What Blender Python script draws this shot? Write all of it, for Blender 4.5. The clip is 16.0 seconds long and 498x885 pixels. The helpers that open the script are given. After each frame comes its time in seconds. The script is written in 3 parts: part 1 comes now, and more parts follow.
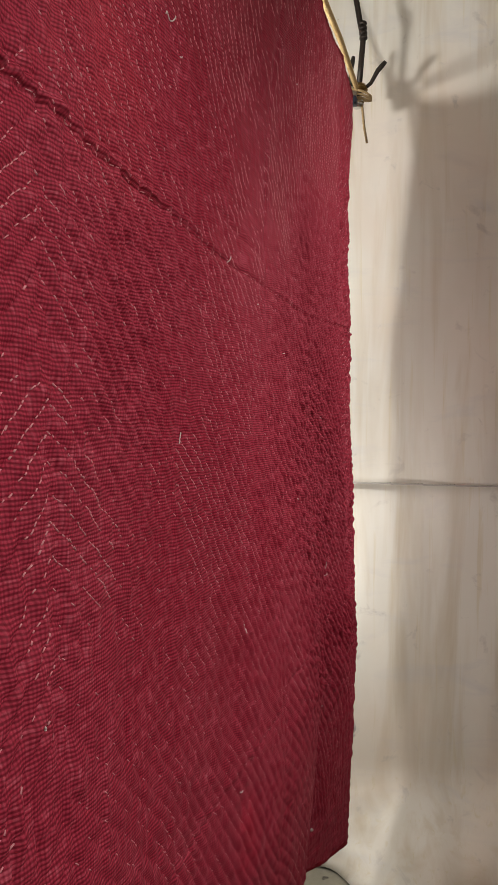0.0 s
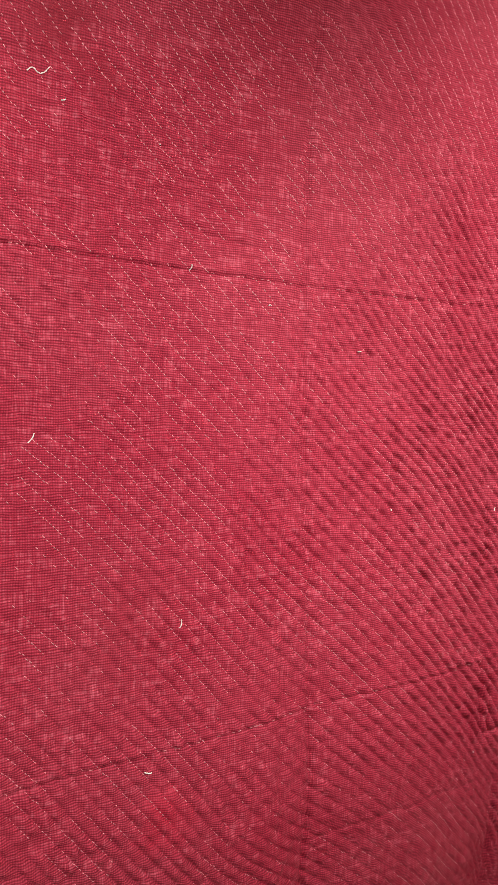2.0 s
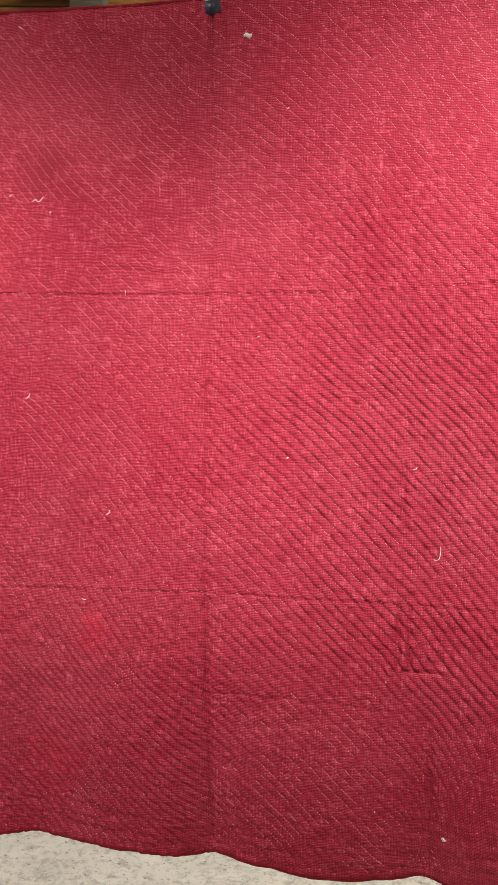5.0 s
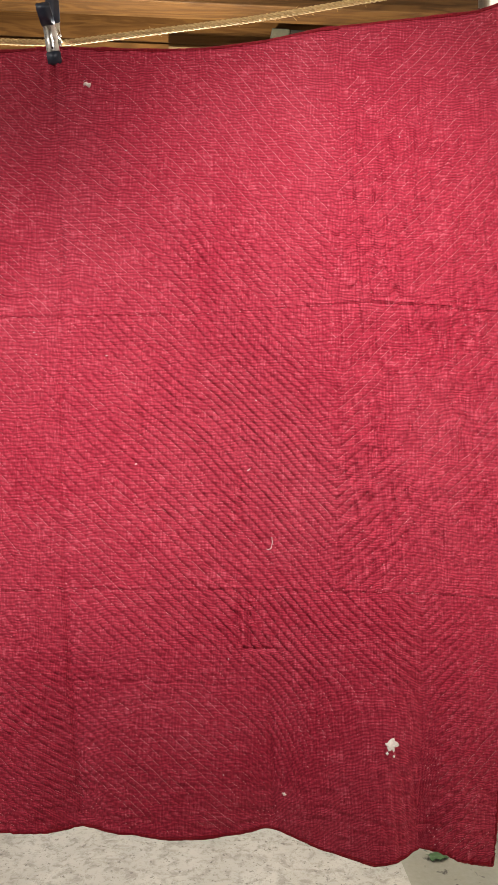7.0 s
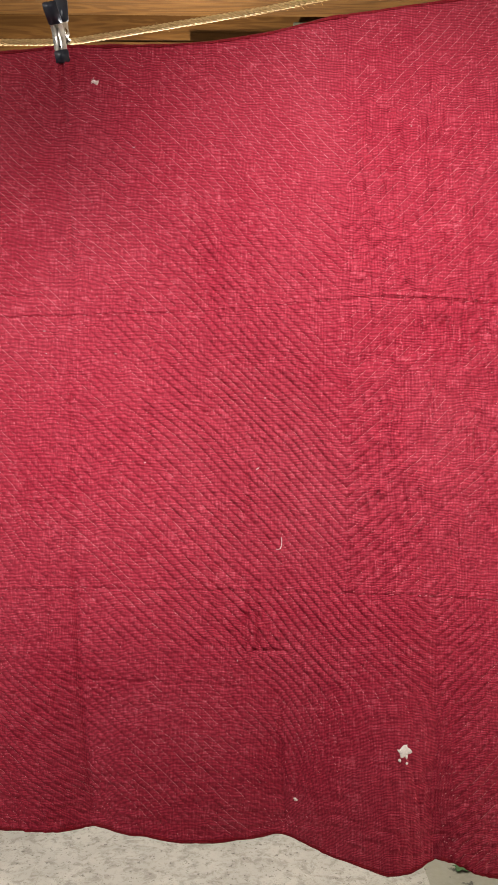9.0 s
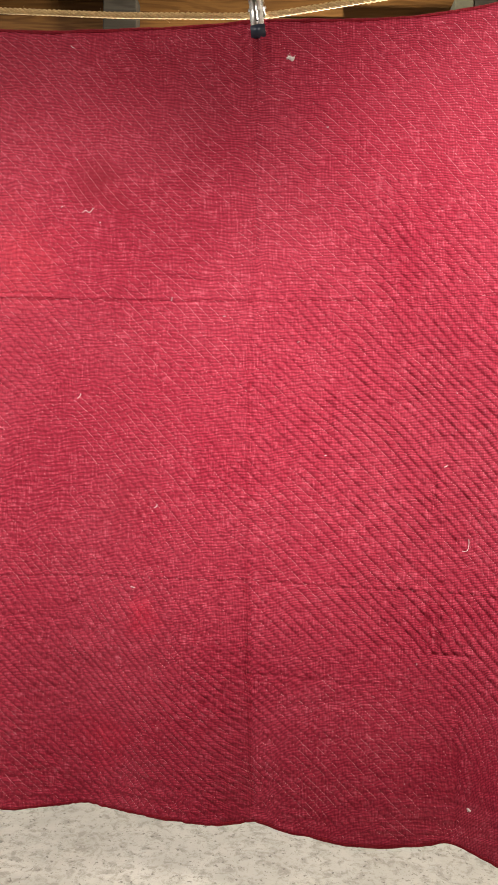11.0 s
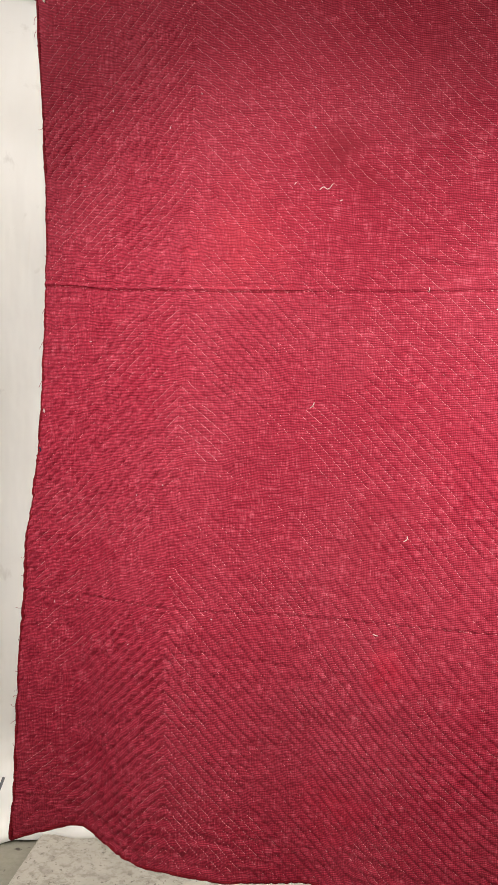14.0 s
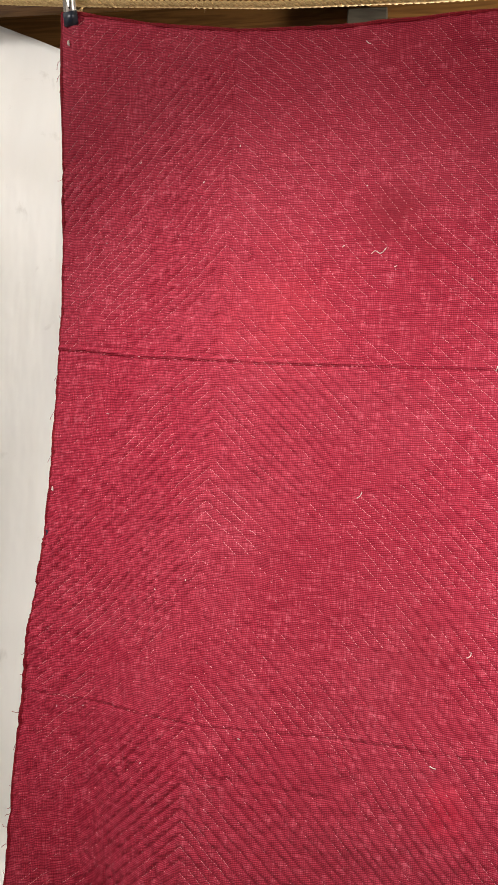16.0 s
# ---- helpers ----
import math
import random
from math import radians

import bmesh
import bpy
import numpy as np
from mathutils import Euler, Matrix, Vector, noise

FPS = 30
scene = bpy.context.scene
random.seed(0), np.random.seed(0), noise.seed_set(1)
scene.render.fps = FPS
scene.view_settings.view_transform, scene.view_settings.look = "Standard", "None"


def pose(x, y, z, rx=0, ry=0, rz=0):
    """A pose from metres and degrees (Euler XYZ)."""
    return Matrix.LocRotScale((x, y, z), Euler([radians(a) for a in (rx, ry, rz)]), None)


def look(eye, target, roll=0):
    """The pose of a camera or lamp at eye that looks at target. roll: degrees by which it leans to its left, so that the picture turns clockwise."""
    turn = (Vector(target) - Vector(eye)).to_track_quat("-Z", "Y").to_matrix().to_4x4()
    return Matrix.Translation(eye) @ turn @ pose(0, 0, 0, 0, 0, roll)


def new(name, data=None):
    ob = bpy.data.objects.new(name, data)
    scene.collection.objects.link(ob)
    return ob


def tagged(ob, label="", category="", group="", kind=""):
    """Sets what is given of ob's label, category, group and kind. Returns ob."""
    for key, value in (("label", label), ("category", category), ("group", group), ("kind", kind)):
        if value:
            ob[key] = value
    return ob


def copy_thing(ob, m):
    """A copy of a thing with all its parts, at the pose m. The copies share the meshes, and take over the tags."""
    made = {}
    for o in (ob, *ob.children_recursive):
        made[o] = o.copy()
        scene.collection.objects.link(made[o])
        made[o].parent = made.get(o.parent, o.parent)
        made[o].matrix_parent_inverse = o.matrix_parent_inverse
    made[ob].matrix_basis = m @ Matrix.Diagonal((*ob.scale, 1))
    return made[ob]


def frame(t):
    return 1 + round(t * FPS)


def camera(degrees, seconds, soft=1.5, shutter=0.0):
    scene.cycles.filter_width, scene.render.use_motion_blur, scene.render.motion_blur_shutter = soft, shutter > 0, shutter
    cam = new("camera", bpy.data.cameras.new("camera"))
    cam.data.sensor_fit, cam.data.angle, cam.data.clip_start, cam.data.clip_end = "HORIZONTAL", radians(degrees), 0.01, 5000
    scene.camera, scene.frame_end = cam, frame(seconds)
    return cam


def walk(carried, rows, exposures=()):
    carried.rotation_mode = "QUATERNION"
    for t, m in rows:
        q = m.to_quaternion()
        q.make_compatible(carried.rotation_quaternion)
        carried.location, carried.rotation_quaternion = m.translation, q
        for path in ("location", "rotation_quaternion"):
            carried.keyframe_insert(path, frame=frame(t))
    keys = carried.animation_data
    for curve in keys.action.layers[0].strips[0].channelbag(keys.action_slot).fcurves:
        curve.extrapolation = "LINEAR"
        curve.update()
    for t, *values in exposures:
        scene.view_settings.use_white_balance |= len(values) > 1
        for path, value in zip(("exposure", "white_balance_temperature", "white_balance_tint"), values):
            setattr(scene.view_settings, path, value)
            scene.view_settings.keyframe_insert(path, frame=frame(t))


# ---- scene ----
cam = camera(35.8, 16.0)
PATH = [
    (0, (-1.056, -0.251, 1.161), (0.875, 0.267, 1.111), 0.5),
    (0.5, (-0.985, -0.409, 1.167), (0.816, 0.459, 1.103), 0.7),
    (1, (-0.897, -0.553, 1.169), (0.725, 0.614, 1.093), 0.9),
    (1.5, (-0.782, -0.694, 1.183), (0.603, 0.746, 1.084), 1.3),
    (2, (-0.633, -0.832, 1.198), (0.465, 0.835, 1.082), 1.9),
    (2.5, (-0.449, -0.953, 1.212), (0.317, 0.89, 1.077), 2.7),
    (3, (-0.262, -1.046, 1.231), (0.143, 0.906, 1.066), 3.1),
    (3.2, (-0.176, -1.083, 1.24), (0.068, 0.894, 1.068), 3.2),
    (5.3, (0.408, -1.505, 1.101), (0.007, 0.454, 1.05), 1.4),
    (5.5, (0.415, -1.54, 1.119), (0.058, 0.427, 1.056), 1.3),
    (6, (0.448, -1.587, 1.128), (0.191, 0.396, 1.061), 0.8),
    (6.5, (0.465, -1.61, 1.127), (0.321, 0.384, 1.071), 0.4),
    (7, (0.514, -1.606, 1.126), (0.378, 0.389, 1.075), -0.1),
    (7.5, (0.612, -1.588, 1.124), (0.397, 0.4, 1.078), -0.4),
    (8, (0.678, -1.573, 1.121), (0.408, 0.408, 1.077), -0.6),
    (8.2, (0.675, -1.573, 1.117), (0.413, 0.409, 1.076), -0.5),
    (10.3, (0.382, -1.568, 1.14), (0.075, 0.406, 1.037), 1.0),
    (10.5, (0.36, -1.56, 1.148), (0.025, 0.408, 1.034), 1.2),
    (11, (0.313, -1.563, 1.13), (-0.071, 0.398, 1.042), 1.7),
    (11.5, (0.254, -1.533, 1.131), (-0.164, 0.421, 1.037), 2.0),
    (12, (0.21, -1.447, 1.127), (-0.274, 0.492, 1.033), 2.2),
    (12.5, (0.168, -1.391, 1.119), (-0.368, 0.533, 1.026), 2.4),
    (13, (0.119, -1.364, 1.105), (-0.475, 0.544, 1.026), 2.3),
    (13.5, (0.045, -1.364, 1.111), (-0.596, 0.529, 1.035), 2.4),
    (14, (0.0, -1.367, 1.131), (-0.673, 0.515, 1.05), 2.3),
    (14.5, (-0.021, -1.372, 1.138), (-0.693, 0.511, 1.08), 2.3),
    (15, (-0.05, -1.357, 1.144), (-0.706, 0.532, 1.132), 2.7),
    (15.5, (-0.112, -1.32, 1.146), (-0.772, 0.567, 1.191), 3.3),
    (16, (-0.122, -1.228, 1.197), (-0.798, 0.654, 1.234), 3.5),
]
EXPOSURES = ((0, -1.58), (0.6, -1.1), (1.5, -0.35), (3.2, -0.26), (5.3, -0.08), (6.5, -0.16), (8.2, -0.44), (10.3, -0.13), (12.5, -0.12), (16, -0.17))
walk(cam, [(t, look(eye, target, roll)) for t, eye, target, roll in PATH], EXPOSURES)

# ---- light ----
world = bpy.data.worlds.new("world")
scene.world = world
world.use_nodes = True
world.node_tree.nodes["Background"].inputs[0].default_value = (1.0, 0.95, 0.9, 1)
world.node_tree.nodes["Background"].inputs[1].default_value = 0.05


def area_lamp(name, eye, target, size, power, colour):
    data = bpy.data.lights.new(name, "AREA")
    data.shape, data.size, data.energy, data.color = "DISK", size, power, colour
    ob = new(name, data)
    ob.matrix_world = look(eye, target)
    return ob


def spot_lamp(name, eye, target, cone, power, colour):
    data = bpy.data.lights.new(name, "SPOT")
    data.spot_size, data.spot_blend, data.shadow_soft_size = radians(cone), 1.0, 0.04
    data.energy, data.color = power, colour
    ob = new(name, data)
    ob.matrix_world = look(eye, target)
    return ob


# added: two unseen spots for the quilt's bright patches, a fill behind the camera's way, two high fills
# and a low spot behind the quilt to brighten the sheets; a bare bulb hangs there and lights them too
spot_lamp("quilt_spot", (-0.55, -1.75, 1.96), (-0.473, 0.0, 1.053), 51.8, 190, (1.0, 0.93, 0.87))
spot_lamp("quilt_spot", (0.78, -1.64, 2.05), (0.60, 0.0, 1.27), 54, 248, (1.0, 0.93, 0.88))
# unseen fill, added for the dark middle between the two spots
area_lamp("quilt_fill", (0.08, -1.75, 2.00), (0.05, 0.0, 1.75), 0.2, 4.8, (1.0, 0.94, 0.89))
# unseen fills, added to lift the back sheet and the side sheet
area_lamp("sheet_fill", (-2.2, -1.2, 2.62), (-1.5, 0.6, 0.8), 0.4, 26, (1.0, 0.96, 0.92))
area_lamp("sheet_fill", (0.3, -2.6, 2.62), (1.2, -0.3, 0.6), 0.4, 17, (1.0, 0.95, 0.89))
# added out of view at the quilt's right edge to brighten the side sheet
spot_lamp("sheet_spot", (0.74, 0.42, 0.85), (1.22, -0.26, 0.55), 130, 34, (1.0, 0.93, 0.86))
bulb = bpy.data.lights.new("hanging_bulb", "POINT")
bulb.energy, bulb.color, bulb.shadow_soft_size = 96, (1.0, 0.97, 0.93), 0.05
new("hanging_bulb", bulb).location = (0.16, 0.47, 1.72)


# ---- materials ----
class Mat:
    """A small builder of node materials."""

    def __init__(self, name, rough=0.6, metal=0.0, sheen=0.0):
        self.m = bpy.data.materials.new(name)
        self.m.use_nodes = True
        self.t = self.m.node_tree
        self.b = self.t.nodes["Principled BSDF"]
        self.b.inputs["Roughness"].default_value = rough
        self.b.inputs["Metallic"].default_value = metal
        self.b.inputs["Sheen Weight"].default_value = sheen
        self.co = self.t.nodes.new("ShaderNodeTexCoord").outputs["Object"]

    def put(self, value, socket):
        if isinstance(value, (int, float)):
            socket.default_value = value
        elif isinstance(value, (tuple, list)):
            socket.default_value = value if len(value) > 3 or socket.type == "VECTOR" else (*value, 1)
        else:
            self.t.links.new(value, socket)

    def math(self, op, a, b=0.0, c=0.0, clamp=False):
        n = self.t.nodes.new("ShaderNodeMath")
        n.operation, n.use_clamp = op, clamp
        for value, socket in zip((a, b, c), n.inputs):
            self.put(value, socket)
        return n.outputs[0]

    def scaled(self, scale, turn=(0, 0, 0), source=None):
        n = self.t.nodes.new("ShaderNodeMapping")
        self.put(source or self.co, n.inputs["Vector"])
        n.inputs["Scale"].default_value, n.inputs["Rotation"].default_value = scale, turn
        return n.outputs[0]

    def noise(self, scale, detail=3.0, vector=None, rough=0.55, warp=0.0):
        n = self.t.nodes.new("ShaderNodeTexNoise")
        self.put(vector or self.co, n.inputs["Vector"])
        n.inputs["Scale"].default_value, n.inputs["Detail"].default_value = scale, detail
        n.inputs["Roughness"].default_value, n.inputs["Distortion"].default_value = rough, warp
        return n.outputs["Fac"]

    def span(self, value, a, b, c=0.0, d=1.0):
        n = self.t.nodes.new("ShaderNodeMapRange")
        for v, socket in zip((value, a, b, c, d), n.inputs):
            self.put(v, socket)
        return n.outputs[0]

    def mix(self, fac, a, b, kind="MIX"):
        n = self.t.nodes.new("ShaderNodeMix")
        n.data_type, n.blend_type = "RGBA", kind
        self.put(fac, n.inputs[0])
        self.put(a, n.inputs[6])
        self.put(b, n.inputs[7])
        return n.outputs[2]

    def bump(self, height, strength, distance, under=None):
        n = self.t.nodes.new("ShaderNodeBump")
        n.inputs["Strength"].default_value, n.inputs["Distance"].default_value = strength, distance
        self.put(height, n.inputs["Height"])
        if under:
            self.put(under, n.inputs["Normal"])
        return n.outputs[0]

    def done(self, colour, normal=None, rough=None):
        self.put(colour, self.b.inputs["Base Color"])
        if normal:
            self.put(normal, self.b.inputs["Normal"])
        if rough is not None:
            self.put(rough, self.b.inputs["Roughness"])
        return self.m


def cloth(name, dark, mid, pale, tints=()):
    """Coarse plain weave: dark gaps between threads both ways, uneven threads, faded in patches, tinted at given
    places.
    """
    m = Mat(name, 0.62)
    m.b.inputs["Specular IOR Level"].default_value = 0.10
    sep = m.t.nodes.new("ShaderNodeSeparateXYZ")
    m.put(m.co, sep.inputs[0])
    shift_z = m.math("MULTIPLY", m.noise(14, 3), 0.012)
    shift_x = m.math("MULTIPLY", m.noise(11, 3), 0.010)
    weft = m.math("SINE", m.math("MULTIPLY", m.math("ADD", sep.outputs[2], shift_z), 2 * math.pi / WEFT))
    warp = m.math("SINE", m.math("MULTIPLY", m.math("ADD", sep.outputs[0], shift_x), 2 * math.pi / WARP))
    slub_h = m.noise(1.0, 2, m.scaled((38, 38, 330)))
    slub_v = m.noise(1.0, 2, m.scaled((330, 38, 38)))
    weft = m.span(m.math("ADD", weft, m.span(slub_h, 0.3, 0.7, -0.40, 0.40)), -0.95, 0.75)
    warp = m.span(m.math("ADD", warp, m.span(slub_v, 0.3, 0.7, -0.40, 0.40)), -0.95, 0.65)
    grid = m.math("MULTIPLY", m.span(weft, 0, 1, 0.37, 1.0), m.span(warp, 0, 1, 0.64, 1.0))
    base = m.mix(m.span(grid, 0.05, 0.95), dark, mid)
    knop = m.span(m.math("ADD", slub_h, slub_v), 1.06, 1.34)
    base = m.mix(m.math("MULTIPLY", m.math("MULTIPLY", grid, knop), 0.60), base, pale)
    worn = m.span(m.noise(2.6, 4, None, 0.6, 0.6), 0.40, 0.70)
    base = m.mix(m.math("MULTIPLY", m.math("MULTIPLY", worn, grid), 0.16), base, pale)
    for x, z, radius, amount, tint in tints:
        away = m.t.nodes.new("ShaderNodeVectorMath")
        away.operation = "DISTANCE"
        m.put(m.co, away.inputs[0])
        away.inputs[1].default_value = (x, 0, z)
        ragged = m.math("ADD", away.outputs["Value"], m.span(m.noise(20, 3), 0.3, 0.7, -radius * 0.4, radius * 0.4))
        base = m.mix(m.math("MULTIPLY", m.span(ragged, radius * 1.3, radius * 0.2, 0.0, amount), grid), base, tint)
    normal = m.bump(grid, 0.45, 0.0012)
    normal = m.bump(m.noise(160, 3), 0.16, 0.003, normal)
    return m.done(base, normal)


WEFT, WARP = 0.0029, 0.0029
# lighter and darker tints on the cloth: x, z, radius, amount, colour
TINTS = ((-0.345, 1.615, 0.055, 0.65, (0.17, 0.008, 0.014)), (-0.29, 1.55, 0.035, 0.5, (0.20, 0.010, 0.018)), (0.10, 1.53, 0.035, 0.35, (0.22, 0.012, 0.020)), (-0.25, 0.92, 0.07, 0.3, (0.24, 0.012, 0.022)), (-0.205, 0.685, 0.045, 0.8, (0.52, 0.012, 0.040)), (-0.52, 1.44, 0.11, 0.30, (0.60, 0.055, 0.070)), (-0.30, 0.40, 0.06, 0.35, (0.46, 0.012, 0.035)))
RED = cloth("red_cotton", (0.080, 0.0012, 0.0065), (0.43, 0.031, 0.065), (0.66, 0.150, 0.205), TINTS)
BIND = cloth("red_binding", (0.08, 0.002, 0.006), (0.22, 0.008, 0.018), (0.40, 0.04, 0.05))


def plain(name, colour, rough=0.6, metal=0.0, scale=60.0, amount=0.25, bump=0.0):
    m = Mat(name, rough, metal)
    n = m.noise(scale, 4)
    dark = tuple(c * (1 - amount) for c in colour)
    return m.done(m.mix(m.span(n, 0.3, 0.7), dark, colour), m.bump(n, bump, 0.002) if bump else None)


THREAD = plain("quilting_thread", (0.78, 0.32, 0.35), 0.8)
LINT = plain("white_lint", (0.85, 0.78, 0.74), 0.9)
BATTING = plain("cotton_batting", (0.85, 0.82, 0.78), 0.95, 0, 200, 0.2, 0.5)
BLUE = plain("blue_backing", (0.02, 0.032, 0.06), 0.85, 0, 200)
CHROME = plain("chrome_steel", (0.75, 0.74, 0.72), 0.22, 1.0, 40, 0.15)
VINYL = plain("navy_vinyl", (0.02, 0.028, 0.05), 0.35, 0.0, 50)
IRON = plain("black_iron", (0.035, 0.026, 0.02), 0.45, 0.4, 120, 0.4, 0.3)
BRASS = plain("tarnished_brass", (0.35, 0.22, 0.07), 0.4, 1.0, 90, 0.5)
TWINE = plain("jute_twine", (0.45, 0.31, 0.15), 0.9, 0, 400, 0.4, 0.5)


def rope_material():
    m = Mat("manila_rope", 0.85)
    fibre = m.noise(1, 3, m.scaled((90, 600, 600)))
    return m.done(m.mix(m.span(fibre, 0.3, 0.7), (0.32, 0.20, 0.075), (0.62, 0.44, 0.20)), m.bump(fibre, 0.5, 0.001))


ROPE = rope_material()


def timber(name, dark, light, rough=0.6):
    m = Mat(name, rough)
    m.b.inputs["Specular IOR Level"].default_value = 0.2
    long = m.scaled((1.2, 14, 14))
    ring = m.math("SINE", m.math("MULTIPLY", m.noise(1.6, 3, long, 0.5, 1.2), 34))
    fine = m.noise(1, 4, m.scaled((6, 220, 220)))
    tone = m.math("ADD", m.math("MULTIPLY", m.span(ring, -1, 1), 0.5), m.math("MULTIPLY", fine, 0.6))
    wide = m.span(m.noise(2.3, 3), 0.35, 0.7)
    info = m.t.nodes.new("ShaderNodeObjectInfo").outputs["Random"]
    c = m.mix(m.span(tone, 0.25, 0.85), dark, light)
    c = m.mix(m.math("MULTIPLY", wide, 0.5), c, tuple(v * 0.55 for v in dark))
    c = m.mix(m.math("MULTIPLY", info, 0.35), c, tuple(v * 0.6 for v in light))
    return m.done(c, m.bump(tone, 0.3, 0.002))


PINE = timber("aged_pine", (0.050, 0.020, 0.004), (0.135, 0.062, 0.015))
DARKPINE = timber("dark_pine", (0.085, 0.034, 0.007), (0.18, 0.080, 0.019))
LATH = timber("pale_lath", (0.15, 0.09, 0.035), (0.26, 0.17, 0.075))
KNOT = plain("dark_knot", (0.06, 0.028, 0.01), 0.7, 0, 120, 0.5)
OLDPOST = timber("weathered_post", (0.030, 0.024, 0.016), (0.065, 0.054, 0.037))
GREYPOST = plain("grey_green_paint", (0.10, 0.09, 0.05), 0.7, 0, 40, 0.4, 0.2)


def sheet_material(name, clean, dull, stain, amount):
    m = Mat(name, 0.5)
    wide = m.span(m.noise(1.6, 4, None, 0.6, 0.4), 0.35, 0.7)
    streak = m.noise(1, 4, m.scaled((11, 11, 0.9)), 0.6, 0.6)
    smear = m.span(m.noise(3.5, 4, m.scaled((1, 1, 3)), 0.6, 0.8), 0.55, 0.75)
    spot = m.span(m.noise(13, 4, None, 0.6, 0.5), 0.62, 0.74)
    c = m.mix(wide, clean, dull)
    c = m.mix(m.math("MULTIPLY", m.span(streak, 0.48, 0.72), amount), c, stain)
    c = m.mix(m.math("MULTIPLY", smear, amount * 0.5), c, (0.60, 0.60, 0.62))
    c = m.mix(m.math("MULTIPLY", m.span(m.noise(2.2, 3, m.scaled((1, 1, 0.6)), 0.5, 0.3), 0.50, 0.66), amount * 0.45), c, (0.80, 0.62, 0.48))
    c = m.mix(m.math("MULTIPLY", m.span(m.noise(1, 3, m.scaled((60, 60, 2.2)), 0.6, 0.5), 0.60, 0.72), amount * 0.5), c, (0.66, 0.57, 0.34))
    c = m.mix(m.math("MULTIPLY", spot, 0.25 + amount * 0.4), c, (0.45, 0.42, 0.38))
    return m.done(c, m.bump(m.noise(5, 3, m.scaled((1.5, 1.5, 0.5))), 0.25, 0.03))


SHEET = sheet_material("white_plastic_sheet", (0.86, 0.855, 0.835), (0.80, 0.79, 0.76), (0.72, 0.70, 0.66), 0.12)
STAINED = sheet_material("stained_plastic_sheet", (0.84, 0.82, 0.75), (0.78, 0.74, 0.65), (0.62, 0.53, 0.38), 0.75)


def mat_material():
    m = Mat("stained_vinyl", 0.7)
    wide = m.noise(5, 4, None, 0.6, 0.5)
    blot = m.span(m.noise(36, 5, None, 0.70, 0.4), 0.48, 0.62)
    fine = m.noise(120, 3, None, 0.7)
    speck = m.span(m.noise(90, 3, None, 0.6), 0.60, 0.70)
    c = m.mix(m.span(wide, 0.35, 0.65), (0.50, 0.465, 0.405), (0.40, 0.37, 0.32))
    c = m.mix(m.math("MULTIPLY", blot, 0.85), c, (0.27, 0.240, 0.195))
    c = m.mix(m.span(fine, 0.5, 0.8, 0, 0.5), c, (0.35, 0.33, 0.29))
    c = m.mix(m.math("MULTIPLY", speck, 0.8), c, (0.12, 0.10, 0.08))
    return m.done(c, m.bump(fine, 0.2, 0.002))


MATTING = mat_material()


def floor_material():
    m = Mat("damp_concrete", 0.5)
    wide = m.span(m.noise(2.2, 4, None, 0.6, 0.4), 0.35, 0.65)
    fine = m.noise(60, 4, None, 0.6)
    c = m.mix(wide, (0.20, 0.19, 0.155), (0.27, 0.25, 0.18))
    c = m.mix(m.span(fine, 0.3, 0.75, 0, 0.5), c, (0.33, 0.31, 0.26))
    c = m.mix(m.span(m.noise(26, 3, None, 0.5, 0.5), 0.62, 0.68), c, (0.05, 0.042, 0.03))
    return m.done(c, m.bump(fine, 0.2, 0.003))


CONCRETE = floor_material()
PAINTED = plain("painted_board", (0.62, 0.60, 0.55), 0.8, 0, 8, 0.15, 0.1)
CEILING = plain("ceiling_board", (0.45, 0.38, 0.28), 0.85, 0, 5, 0.3, 0.1)


# ---- small helpers ----
def mesh_object(name, bm, material, smooth=True):
    me = bpy.data.meshes.new(name)
    bm.normal_update()
    bm.to_mesh(me)
    bm.free()
    me.materials.append(material)
    if smooth:
        me.shade_smooth()
    return new(name, me)


def part(name, bm, material, parent, label="", smooth=True):
    ob = mesh_object(name, bm, material, smooth)
    ob.parent = parent
    return tagged(ob, label)


def block(bm, x0, x1, y0, y1, z0, z1, bevel=0.0):
    made = bmesh.ops.create_cube(bm, size=1, matrix=Matrix.Translation(((x0 + x1) / 2, (y0 + y1) / 2, (z0 + z1) / 2)) @ Matrix.Diagonal((x1 - x0, y1 - y0, z1 - z0, 1)))
    if bevel:
        edges = {e for v in made["verts"] for e in v.link_edges}
        bmesh.ops.bevel(bm, geom=list(edges), offset=bevel, segments=2, affect="EDGES", profile=0.5)
    return bm


def tube(bm, points, radius, sides=8, closed=False):
    """A round strand along points; radius may be a function of the way along, 0 to 1."""
    pts = [Vector(p) for p in points]
    rings, up = [], Vector((0.13, 0.3, 0.95))
    for i, p in enumerate(pts):
        d = (pts[min(i + 1, len(pts) - 1)] - pts[max(i - 1, 0)]).normalized()
        a = d.cross(up)
        a = (a if a.length > 0.05 else d.cross(Vector((1, 0, 0)))).normalized()
        b = d.cross(a)
        r = radius(i / (len(pts) - 1)) if callable(radius) else radius
        rings.append([bm.verts.new(p + (a * math.cos(k) + b * math.sin(k)) * r) for k in np.arange(sides) * 2 * math.pi / sides])
    for q, w in zip(rings, rings[1:]):
        for k in range(sides):
            bm.faces.new((q[k], q[(k + 1) % sides], w[(k + 1) % sides], w[k]))
    bm.faces.new(rings[0][::-1])
    bm.faces.new(rings[-1])
    return bm


